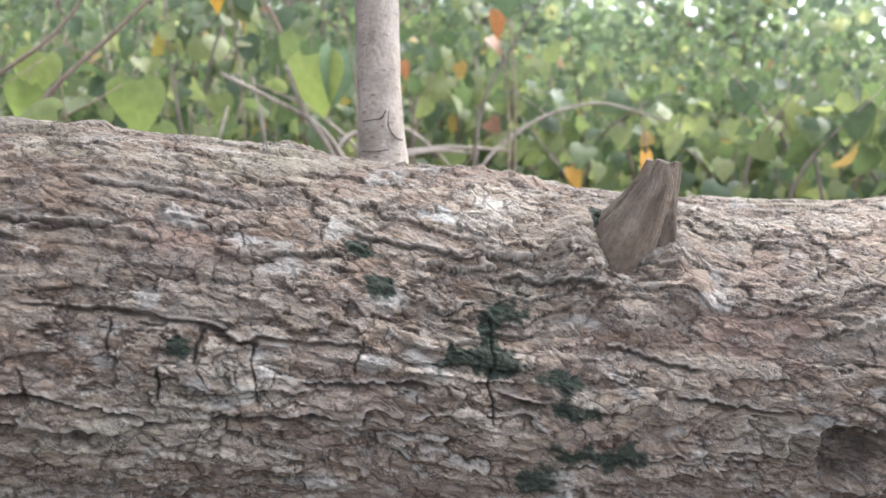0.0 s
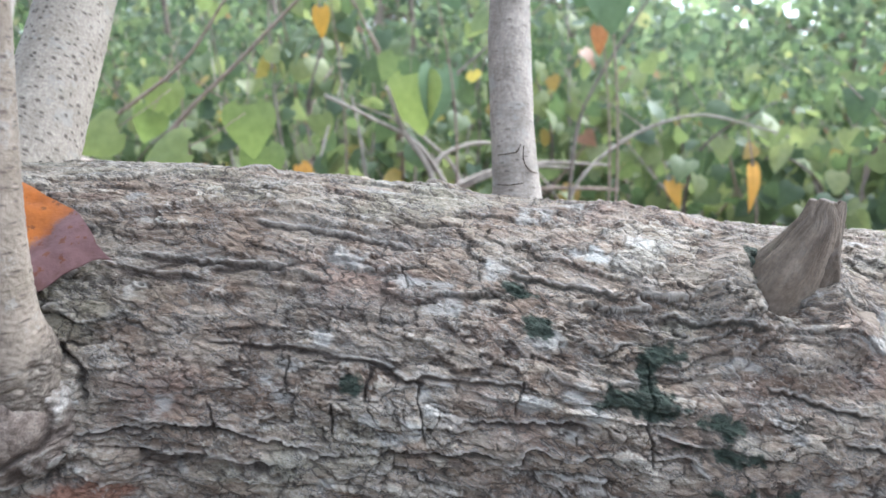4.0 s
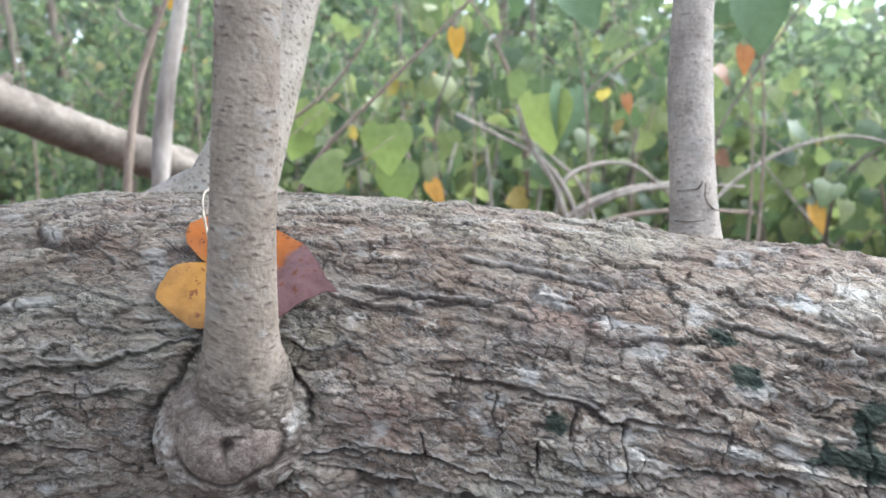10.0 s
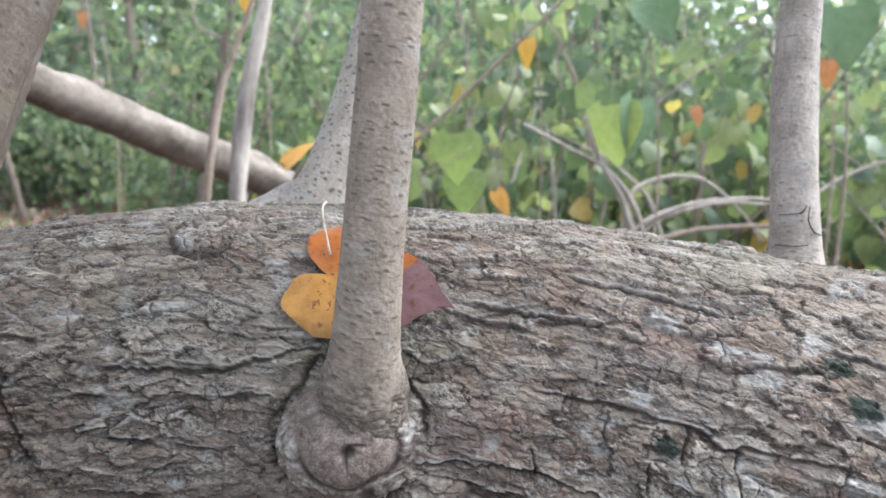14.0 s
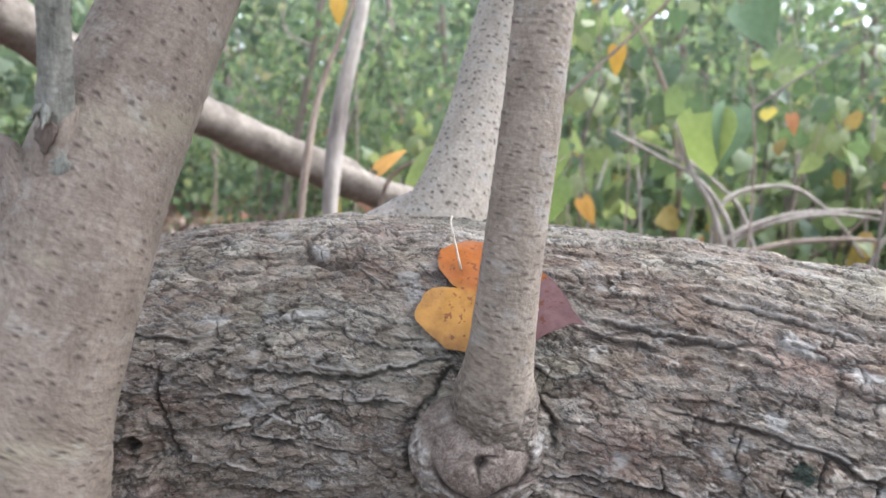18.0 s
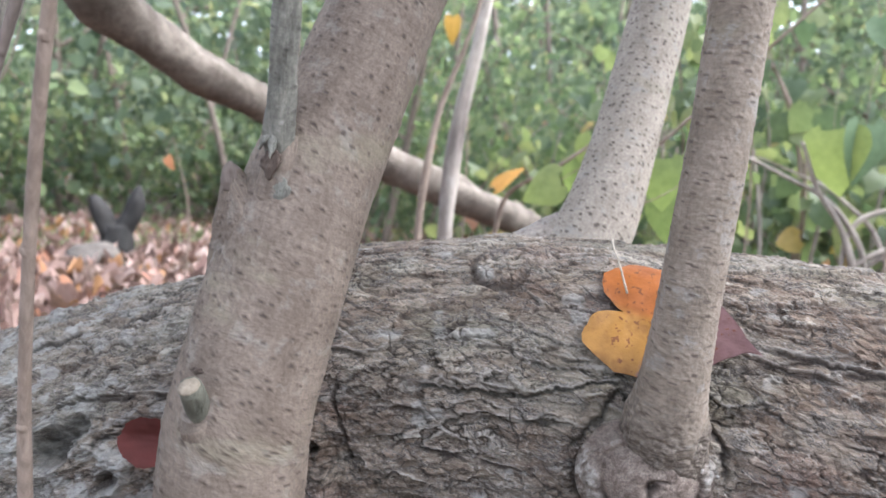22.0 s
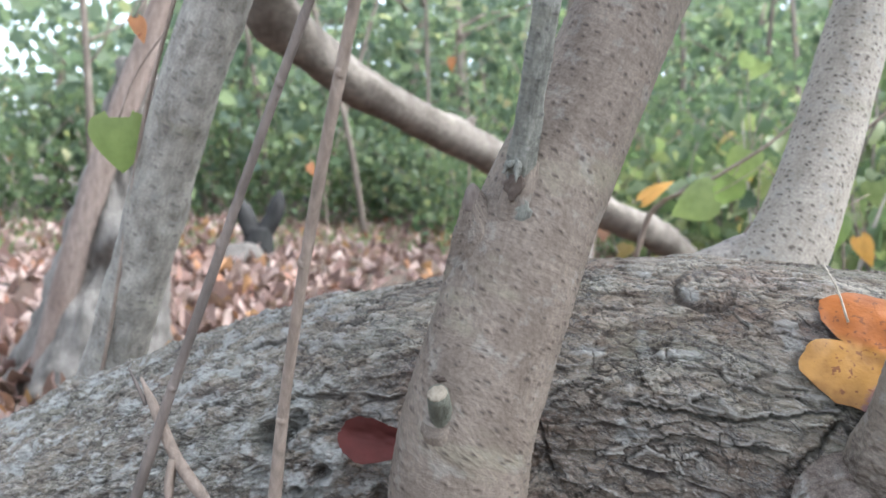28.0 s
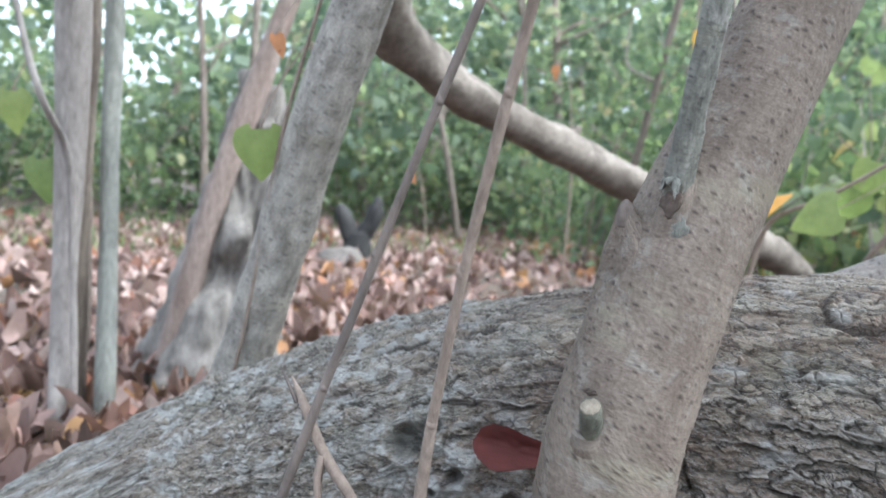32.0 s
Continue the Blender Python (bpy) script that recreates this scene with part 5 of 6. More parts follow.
child("blade", laid_leaf("blade", (-0.84, 0.240), (-0.922, 0.219), 0.052, 0.018, RED, 0.012, seed=4, blunt=True), red_leaf)

# ---- the trees behind ----
grey_tree = tagged(empty("young_tree"), "young tree with grey lichened bark leaning behind the fallen trunk", "tree")
child("trunk", shoot_mesh("trunk", [(-1.44, 0.212, -0.05, 0.05), (-1.40, 0.216, 0.1, 0.047), (-1.31, 0.227, 0.34, 0.0425), (-1.245, 0.234, 0.487, 0.039), (-1.174, 0.242, 0.647, 0.038), (-1.107, 0.25, 0.788, 0.0375), (-0.98, 0.265, 1.05, 0.035), (-0.8, 0.28, 1.4, 0.03)], TRUNK_GREY, 0.003, 8, dots=(0.019, 0.017), dot_size=0.2, ripple=0.08, rise=0.0006), grey_tree)
child("climbing_stem", limb_mesh("climbing_stem", [[(-1.37, 0.18, 0.0, 0.0035), (-1.30, 0.19, 0.25, 0.003), (-1.25, 0.198, 0.42, 0.0028), (-1.215, 0.202, 0.56, 0.0026), (-1.18, 0.205, 0.68, 0.0026), (-1.13, 0.212, 0.80, 0.0024), (-1.04, 0.225, 1.0, 0.002)]], TWIG_BROWN, 8, 40, 0.1), grey_tree, "thin climbing stem")

leaning = tagged(empty("fallen_branch"), "long bare fallen branch sloping down behind the fallen trunk", "fallen branch")
child("limb", limb_mesh("limb", [[(-1.80, 3.7, 0.02, 0.07), (-1.82, 3.14, 0.35, 0.072), (-1.80, 2.52, 0.50, 0.070), (-1.93, 1.85, 0.70, 0.066), (-1.885, 1.546, 0.755, 0.062), (-1.856, 1.261, 0.820, 0.058), (-1.83, 1.03, 0.881, 0.055), (-1.79, 0.86, 0.935, 0.056), (-1.73, 0.73, 0.99, 0.06), (-1.69, 0.70, 1.12, 0.06), (-1.66, 0.70, 1.4, 0.055)]], BRANCH_BARK, 24, 130, 0.16), leaning)
child("side_stub", limb_mesh("side_stub", [[(-1.89, 1.62, 0.77, 0.03), (-1.88, 1.63, 0.81, 0.02), (-1.87, 1.635, 0.83, 0.008)]], BRANCH_BARK, 12, 8, 0.25), leaning, "broken side stub")

stump = tagged(empty("tree_stump", (-2.375, 0.614, 0)), "old weathered grey tree stump with a hollow and a knot", "stump")


def stump_body():
    z = np.linspace(-0.05, 0.98, 84)
    th = np.linspace(0, 2 * np.pi, 72, endpoint=False)
    Z, T = np.meshgrid(z, th, indexing="ij")
    c, s_ = np.cos(T), np.sin(T)
    r = 0.126 * (1 + 0.75 * np.exp(-np.clip(Z, 0, 1) * 4.5)) * (1 - 0.22 * smooth(0.2, 0.6, Z)) * (1 - 0.28 * smooth(0.45, 0.7, Z))
    r = r * (1 + 0.10 * np.sin(T * 5 + 1.5 * noise2(Z * 3, c * 2, 95)) + 0.05 * noise2(T * 9, Z * 3, 96)) + 0.012 * noise2(c * 6 + 3 * s_, Z * 14, 97)
    r = r * (1 + 0.14 * np.exp(-((Z - 0.62) / 0.10) ** 2)) + 0.01 * noise2(c * 9 + s_ * 4, Z * 30, 99) + 0.05 * np.exp(-((Z - 0.42) / 0.05) ** 2 - ((T - 6.0) / 0.35) ** 2) - 0.085 * np.exp(-((Z - 0.30) / 0.05) ** 2 - ((T - 5.7) / 0.5) ** 2)
    top = 0.83 + 0.10 * noise2(c * 2.5, s_ * 2.5, 98)
    Zt = np.minimum(Z, top)
    r = np.where(Z > top, r * np.clip(1 - (Z - top) * 7, 0.05, 1), r)
    v = np.stack([r * c + 0.05 * Zt, r * s_ + 0.12 * Zt, Zt], -1).reshape(-1, 3)
    return mesh_from("body", v, grid_faces(84, 72), STUMP_WOOD)


child("body", stump_body(), stump)
child("knot", limb_mesh("knot", [[(0.05, 0.02, 0.40, 0.055), (0.10, 0.0, 0.42, 0.045), (0.125, -0.01, 0.425, 0.018)]], DEAD_WOOD, 16, 14, 0.5), stump, "gnarled knot")

# slim trunks to the side
for pts, mat, lab in (
        ([(-1.933, 0.093, -0.03, 0.014), (-2.02, 0.12, 0.15, 0.022), (-2.083, 0.142, 0.454, 0.03), (-2.09, 0.15, 0.62, 0.034), (-2.076, 0.145, 0.951, 0.036), (-2.06, 0.15, 1.5, 0.034)], SAPLING_BARK, "slim pale double-stemmed sapling with smooth bark"),
        ([(-2.023, 0.217, -0.03, 0.024), (-2.1, 0.235, 0.4, 0.0225), (-2.181, 0.259, 0.991, 0.021), (-2.2, 0.27, 1.5, 0.02)], SAPLING_GREY, "straight slim grey-green sapling"),
        ([(-2.661, 0.309, -0.03, 0.03), (-2.70, 0.32, 0.3, 0.028), (-2.733, 0.329, 0.7, 0.024), (-2.76, 0.33, 1.3, 0.02)], SAPLING_DARK, "dark slim sapling behind the pale one"),
        ([(-2.338, 0.45, -0.03, 0.036), (-2.30, 0.54, 0.4, 0.036), (-2.262, 0.692, 0.916, 0.033), (-2.24, 0.74, 1.08, 0.03), (-2.2, 0.82, 1.4, 0.028)], SAPLING_RED, "leaning reddish-brown pole with a grey foot")):
    x0, y0, z0, _ = pts[0]
    t_ = tagged(empty("sapling", (x0, y0, 0)), lab, "sapling", "slim trunks beside the stump")
    child("stem", limb_mesh("stem", [[(x - x0, y - y0, z, r) for x, y, z, r in pts]], mat, 14, 40, 0.10), t_)
    for q, zz in enumerate((0.62, 0.95)):
        x, y, z, r = spline(pts, 40)[int(26 + 8 * q)]
        child("side_twig", limb_mesh("side_twig", [[(x - x0, y - y0, z, r * 0.35), (x - x0 - 0.04 * (-1) ** q, y - y0 + 0.05, z + 0.08, r * 0.25), (x - x0 - 0.07 * (-1) ** q, y - y0 + 0.11, z + 0.2, r * 0.1)]], mat, 8, 10, 0.1), t_)
twin = tagged(empty("sapling", (-2.10, 0.13, 0)), "brown slim stem pressed against the pale sapling", "sapling", "slim trunks beside the stump")
child("stem", limb_mesh("stem", [[(0.0, 0.05, -0.03, 0.016), (-0.03, 0.055, 0.4, 0.016), (-0.01, 0.06, 0.8, 0.018), (0.02, 0.06, 1.5, 0.016)]], SAPLING_DARK, 10, 40, 0.12), twin)
thin = tagged(empty("sapling", (-1.95, 0.1, 0)), "thin bare side branch beside the pale sapling", "sapling", "slim trunks beside the stump")
child("stem", limb_mesh("stem", [[(0.02, 0.03, -0.03, 0.008), (-0.06, 0.04, 0.35, 0.008), (-0.045, 0.014, 0.64, 0.008), (0.03, -0.04, 0.715, 0.007), (-0.026, -0.078, 0.90, 0.006), (-0.05, -0.1, 1.3, 0.005)]], SAPLING_BARK, 8, 40, 0.1), thin)
# stems rising by the fallen branch
for pts, mat in (([(-1.457, 1.734, -0.03, 0.03), (-1.46, 1.734, 0.5, 0.026), (-1.45, 1.774, 0.805, 0.024), (-1.416, 1.817, 1.055, 0.02), (-1.38, 1.86, 1.5, 0.016)], SAPLING_SPOT), ([(-1.50, 1.62, -0.03, 0.012), (-1.477, 1.636, 0.619, 0.011), (-1.457, 1.666, 0.809, 0.009), (-1.394, 1.715, 1.032, 0.007), (-1.33, 1.78, 1.4, 0.005)], TWIG_BROWN)):
    t_ = tagged(empty("sapling", (pts[0][0], pts[0][1], 0)), "slim upright sapling behind the fallen branch", "sapling", "saplings behind the branch")
    child("stem", limb_mesh("stem", [[(x - pts[0][0], y - pts[0][1], z, r) for x, y, z, r in pts]], mat, 12, 40, 0.12), t_)

# charred forked stump and pale stone on the litter
fork = tagged(empty("charred_stump", (-4.80, 2.71, 0)), "small black charred forked stump on the leaf litter", "stump")
child("base", limb_mesh("base", [[(0, 0, -0.05, 0.13), (0, 0, 0.1, 0.105), (0.0, 0.0, 0.2, 0.09)]], CHARRED, 14, 12, 0.15), fork)
for d_ in (-1, 1):
    child("prong", limb_mesh("prong", [[(0.02 * d_, 0.03 * d_, 0.15, 0.07), (0.055 * d_, 0.08 * d_, 0.27, 0.065), (0.075 * d_, 0.11 * d_, 0.36 + 0.05 * (d_ > 0), 0.05), (0.08 * d_, 0.12 * d_, 0.40 + 0.07 * (d_ > 0), 0.015)]], CHARRED, 12, 16, 0.2), fork)


def boulder(name, size, mat, seed):
    bm = bmesh.new()
    bmesh.ops.create_icosphere(bm, subdivisions=4, radius=1.0)
    for v in bm.verts:
        k = 1 + 0.22 * noise.noise(v.co * 1.4 + Vector((seed, 0, 0))) + 0.06 * noise.noise(v.co * 5)
        v.co = Vector((v.co.x * size[0], v.co.y * size[1], v.co.z * size[2])) * k
    return part(name, bm, mat, None)


stone = boulder("stone", (0.16, 0.15, 0.115), STONE, 3.0)
stone.location = (-4.08, 2.12, 0.05)
tagged(stone, "rounded pale grey stone lying in the leaf litter", "stone")

# ---- thicket: shrubs of heart-shaped leaves ----
HEARTS = [heart(), heart(0.9, -0.12, 0.18), heart(1.05, 0.1, 0.45)]
HEART_FAR = heart(0.9, 0.2, 0.2, 0.0, 4, (-1, 0, 1))
FINE = (-1, -0.8, -0.5, -0.2, 0, 0.2, 0.5, 0.8, 1)
HEARTS_FINE = [heart(1.0, 0.22, 0.3, 0.0, 14, FINE), heart(0.9, -0.12, 0.18, 0.15, 14, FINE), heart(1.05, 0.1, 0.4, -0.1, 14, FINE)]
LEAF_MESHES = [mesh_from("leaf", *h, LEAF_ONE) for h in HEARTS_FINE]


def leaf_pose(place, ahead, up, size):
    ahead = Vector(ahead).normalized()
    side = ahead.cross(Vector(up)).normalized()
    top = side.cross(ahead)
    m = Matrix((side, ahead, top)).transposed().to_4x4()
    return Matrix.Translation(place) @ m @ Matrix.Scale(size, 4)


def add_leaf(parent, place, ahead, up, size, mesh, name="leaf"):
    ob = new(name, mesh)
    ob.parent = parent
    ob.matrix_local = leaf_pose(place, ahead, up, size)
    return ob


MID = heart(0.85, 0.2, 0.25, 0.0, 5, (-1, 0, 1))
MID_LEAF = make_leaf("small_leaf", [(0.0, (0.07, 0.10, 0.06)), (0.5, (0.115, 0.155, 0.09)), (0.9, (0.165, 0.2, 0.11)), (0.985, (0.25, 0.25, 0.13)), (1.0, (0.24, 0.13, 0.085))], 0.75, 0.5)


def shrub(place, height, spread_, stems, leaves, size, single=10, seed=0, lean=(0, 0), small=False):
    rng = np.random.default_rng(1000 + seed)
    label = "dense dark green shrub with small leaves" if small else "leafy yellow-green shrub with heart-shaped leaves"
    bush = tagged(empty("shrub", (*place, 0)), label, "shrub", "shrubs of the thicket")
    spots = []
    for q in range(stems):
        top = np.array([*(rng.normal(size=2) * spread_ + np.array(lean)), height * rng.uniform(0.55, 1.1)])
        foot = np.array([*(rng.normal(size=2) * 0.12), -0.03])
        mid = foot + (top - foot) * (0.35, 0.35, 0.55) + rng.normal(size=3) * 0.10
        pts = [(*foot, 0.011), (*mid, 0.008), (*top, 0.0025)]
        child("stem", limb_mesh("stem", [pts], (TWIG_PALE, TWIG_BROWN, BRANCH_BARK)[q % 3], 6, 14, 0.1), bush)
        w = spline(np.array(pts)[:, :3], 60)[8:]
        pick = w[rng.integers(0, len(w), leaves // stems)]
        spots.append(pick + rng.normal(size=pick.shape) * ((0.22, 0.22, 0.14) if small else (0.10, 0.10, 0.08)))
    pl = np.concatenate(spots)
    n = len(pl)
    ah = rng.normal(size=(n, 3)) * (0.7, 0.7, 0.3) + (0, -0.25, -0.95)
    up = rng.normal(size=(n, 3)) * 0.6 + (0, -0.75, 0.45)
    sz = rng.uniform(0.5, 1.2, n) ** 1.3 * size
    if small:
        child("foliage", scatter_mesh("foliage", [scatter(MID, pl, ah, up, sz)], MID_LEAF), bush)
        return bush
    near = np.argsort(pl[:, 1])[: single * 2][::2]
    rest = np.setdiff1d(np.arange(n), near)
    thirds = np.array_split(rest, 3)
    child("foliage", scatter_mesh("foliage", [scatter(h, pl[i], ah[i], up[i], sz[i]) for h, i in zip(HEARTS, thirds)], LEAF), bush)
    for k in near:
        add_leaf(bush, pl[k], ah[k], up[k], sz[k], LEAF_MESHES[k % 3])
    return bush


for k in range(17):
    az = radians(-40 + 4.4 * k)
    r = (3.45 if abs(az) < radians(24) else 3.1) + 1.6 * RNG.random()
    r += 1.7 if az > radians(25) else 0.0
    shrub((-math.sin(az) * r, math.cos(az) * r), RNG.uniform(0.75, 1.0) if az < radians(-4) else RNG.uniform(1.0, 1.7), 0.33, 7, 130 if az < radians(-4) else 150, 0.12, 34, k)
for k in range(15):
    az = radians(-42 + 6.0 * k)
    r = 5.0 + 1.4 * RNG.random()
    shrub((-math.sin(az) * r, math.cos(az) * r), RNG.uniform(0.9, 1.25) if az < radians(-4) else RNG.uniform(1.4, 2.2), 0.55, 7, 1300, 0.065, 0, 40 + k, small=True)
for k in range(10):
    az = radians(36 + 8 * k)
    r = 7.4 + 1.5 * RNG.random()
    shrub((-math.sin(az) * r, math.cos(az) * r), RNG.uniform(1.1, 2.0) * (0.75 if k > 3 else 1.0), 0.7, 6, 1100, 0.08, 0, 70 + k, small=True)

# shoots with their own leaves, close behind the fallen trunk
SPRIGS = (
    (((-1.05, 1.60, -0.03), (-1.0, 1.56, 0.35), (-0.862, 1.549, 0.599), (-0.709, 1.61, 0.766), (-0.543, 1.676, 0.946), (-0.40, 1.73, 1.1)), 0.007, TWIG_BROWN, "long thin brown shoot slanting up behind the fallen trunk"),
    (((0.10, 3.0, -0.03), (0.15, 3.03, 0.379), (0.357, 3.109, 0.572), (0.645, 3.196, 0.674), (0.927, 3.368, 0.64), (1.3, 3.4, 0.52)), 0.010, TWIG_PALE, "pale arching bare shoot in the thicket"),
    (((-0.27, 2.92, -0.03), (-0.304, 2.911, 0.365), (-0.356, 2.913, 0.484), (-0.46, 2.9, 0.588), (-0.66, 3.17, 0.692), (-0.81, 3.144, 0.756)), 0.011, TWIG_PALE, "pale crooked shoot in the thicket"),
    (((-0.40, 2.89, -0.03), (-0.353, 2.897, 0.358), (-0.199, 2.948, 0.438), (-0.043, 2.992, 0.471), (0.15, 3.03, 0.46)), 0.011, TWIG_PALE, "pale bent shoot in the thicket"),
    (((-0.38, 2.85, -0.03), (-0.40, 2.842, 0.338), (-0.451, 2.834, 0.486), (-0.54, 2.805, 0.633), (-0.60, 2.79, 0.80)), 0.015, TWIG_PALE, "brown forked shoot in the thicket"),
    (((-0.44, 2.83, -0.03), (-0.41, 2.837, 0.338), (-0.22, 2.952, 0.449), (0.002, 3.073, 0.484), (0.3, 3.15, 0.47)), 0.013, TWIG_PALE, "pale sprawling shoot in the thicket"),
    (((-0.50, 2.80, -0.03), (-0.358, 2.858, 0.287), (-0.248, 2.922, 0.334), (0.011, 3.064, 0.373), (0.35, 3.2, 0.36)), 0.014, TWIG_BROWN, "low sprawling brown shoot in the thicket"),
    (((-0.36, 2.86, -0.03), (-0.40, 2.85, 0.45), (-0.497, 2.821, 0.581), (-0.658, 2.748, 0.675), (-0.817, 2.675, 0.76)), 0.011, TWIG_PALE, "thin pale shoot in the thicket"),
    (((-0.42, 2.86, -0.03), (-0.379, 2.878, 0.532), (-0.173, 2.992, 0.567), (0.006, 3.069, 0.43), (0.1, 3.1, 0.3)), 0.010, TWIG_PALE, "thin arching shoot in the thicket"),
    (((0.13, 2.94, -0.03), (0.127, 2.941, 0.413), (0.172, 2.985, 0.687), (0.31, 3.038, 0.936), (0.47, 3.092, 1.186)), 0.009, BRANCH_BARK, "brown upright shoot in the thicket"),
    (((-1.30, 1.72, -0.03), (-1.26, 1.69, 0.45), (-1.219, 1.674, 0.562), (-1.08, 1.70, 0.65), (-0.92, 1.75, 0.78), (-0.8, 1.78, 0.95)), 0.008, TWIG_BROWN, "thin brown shoot by the pale dotted shoot"))
for pts, r, mat, lab in SPRIGS:
    o = pts[0]
    t_ = tagged(empty("shoot", (o[0], o[1], 0)), lab, "shoot")
    child("stem", limb_mesh("stem", [[(p[0] - o[0], p[1] - o[1], p[2], r * (1 - 0.12 * k)) for k, p in enumerate(pts)]], mat, 8, 40, 0.12), t_)

# single leaves that stand out, each on a stalk of its own
GREEN_A = mesh_from("blade", *HEARTS_FINE[2], make_leaf("fresh_leaf", [(0.0, (0.135, 0.18, 0.07)), (1.0, (0.195, 0.225, 0.085))], random_from="object"))
GREEN_B = mesh_from("blade", *HEARTS_FINE[1], make_leaf("deep_leaf", through=0.12, stops=[(0.0, (0.08, 0.13, 0.07)), (1.0, (0.12, 0.175, 0.09))], random_from="object"))
SLIM = heart(0.62, -0.12, 0.25, 0.1, 14, FINE)
AMBER = mesh_from("blade", *SLIM, YELLOW)
RUST = mesh_from("blade", *SLIM, ORANGE)
for place, ahead, up, size, me, lab in (
        ((-0.93, 2.19, 0.70), (0.1, -0.2, -1), (0.25, -1, 0.3), 0.165, GREEN_A, "large yellow-green heart-shaped leaf"),
        ((-0.94, 2.32, 0.57), (0.1, -0.1, -1), (0.5, -1, 0.1), 0.15, GREEN_A, "long green leaf hanging below it"),
        ((-0.735, 1.375, 0.565), (-1, -0.2, -0.1), (0.1, -0.8, 0.5), 0.105, GREEN_A, "round bright green leaf above the bark"),
        ((-1.02, 1.60, 0.615), (-0.9, -0.3, -0.35), (0.3, -0.8, 0.5), 0.12, GREEN_A, "round green leaf on a thin shoot"),
        ((-0.40, 2.80, 0.86), (0.0, -0.1, -1), (0.7, -0.7, 0.1), 0.22, GREEN_B, "dark green hanging leaf"),
        ((-0.50, 2.79, 0.84), (0.05, -0.2, -1), (-0.3, -1, 0.2), 0.23, GREEN_A, "broad pale green hanging leaf"),
        ((0.17, 2.10, 1.03), (0.1, -0.2, -1), (0, -1, 0.3), 0.17, GREEN_B, "dark leaf hanging over the thicket"),
        ((-0.35, 2.39, 1.15), (0.4, -0.2, -0.7), (0.1, -1, 0.2), 0.17, GREEN_B, "dark leaf hanging over the thicket"),
        ((0.77, 2.71, 0.47), (0.15, -0.1, -1), (0.75, -0.7, 0.15), 0.17, AMBER, "bright yellow leaf beside the broken stub"),
        ((-0.80, 2.61, 1.07), (0.0, -0.1, -1), (0.1, -1, 0.2), 0.11, AMBER, "small yellow leaf in the thicket"),
        ((0.17, 2.30, 0.92), (0.05, -0.1, -1), (0.1, -1, 0.1), 0.09, RUST, "orange-brown leaf tip in the thicket"),
        ((-0.90, 2.60, 0.50), (0.6, -0.1, -1), (0.4, -1, 0.1), 0.11, AMBER, "amber leaf low behind the bark"),
        ((-0.20, 3.6, 0.90), (0.3, -0.1, -1), (0.4, -1, 0.1), 0.10, RUST, "reddish leaf in the thicket"),
        ((-2.10, 2.70, 1.36), (0.1, -0.1, -1), (0.6, -0.8, 0.1), 0.13, AMBER, "yellowing leaf hanging over the fallen branch"),
        ((0.56, 3.13, 0.40), (0.5, -0.1, -1), (0.5, -1, 0.1), 0.13, AMBER, "yellow leaf low in the thicket"),
        ((-1.23, 1.62, 0.585), (0.65, 0.2, 0.7), (-0.3, -0.9, 0.4), 0.10, AMBER, "orange-yellow leaf caught on the fallen branch"),
        ((-1.06, 1.93, 0.75), (-0.1, -0.1, -1), (0.8, -0.5, 0.1), 0.12, GREEN_A, "narrow pale leaf seen edge on"),
        ((-1.09, 1.90, 0.67), (-0.4, -0.1, -0.8), (0.3, -0.9, 0.3), 0.10, GREEN_A, "small green leaf on a thin shoot"),
        ((-2.08, 0.03, 0.74), (0.05, -0.1, -1), (0.6, -0.7, 0.2), 0.09, GREEN_A, "pale green leaf beside the sapling"),
        ((-2.13, 0.10, 0.60), (0.1, -0.1, -1), (0.6, -0.7, 0.2), 0.10, GREEN_A, "green leaf on the pale sapling"),
        ((-1.20, 0.18, 0.665), (0.05, 0.1, -1), (0.9, -0.3, 0.1), 0.07, GREEN_A, "green leaf hanging by the grey tree"),
        ((-1.25, 0.22, 0.80), (0.5, 0.1, -0.8), (0.9, -0.3, 0.3), 0.036, RUST, "rust-coloured leaf hanging by the grey tree"),
        ((-2.37, 2.05, 1.13), (0.1, -0.1, -1), (0.5, -0.8, 0.1), 0.06, RUST, "orange leaf hanging against the trees"),
        ((-3.59, 2.24, 0.66), (0.6, -0.1, -0.6), (0.5, -0.8, 0.1), 0.09, RUST, "orange-red leaf against the shrubs")):
    t_ = tagged(empty("hanging_leaf", place), lab, "leaf", "leaves that stand out")
    add_leaf(t_, (0, 0, 0), ahead, up, size, me, "blade")
    s_ = -Vector(ahead).normalized()
    child("stalk", limb_mesh("stalk", [[(0, 0, 0, 0.0016), (*(s_ * size * 0.4 + Vector((0, 0.02, 0.02))), 0.0014), (*(s_ * size * 0.8 + Vector((0.01, 0.06, 0.06))), 0.0012)]], TWIG_BROWN, 5, 8), t_)
    if place[0] < -2.3 or place in ((-2.10, 2.70, 1.36), (-0.94, 2.32, 0.57), (-1.09, 1.90, 0.67), (0.17, 2.10, 1.03), (-0.35, 2.39, 1.15), (-0.90, 2.60, 0.50), (-0.20, 3.6, 0.90), (0.77, 2.71, 0.47), (-0.80, 2.61, 1.07), (0.17, 2.30, 0.92)):
        child("stem", limb_mesh("stem", [[(0.03, 0.1, -place[2] - 0.03, 0.006), (0.05, 0.1, -place[2] * 0.4, 0.004), (*(s_ * size * 0.8 + Vector((0.01, 0.06, 0.06))), 0.0015)]], TWIG_BROWN, 6, 14, 0.1), t_)

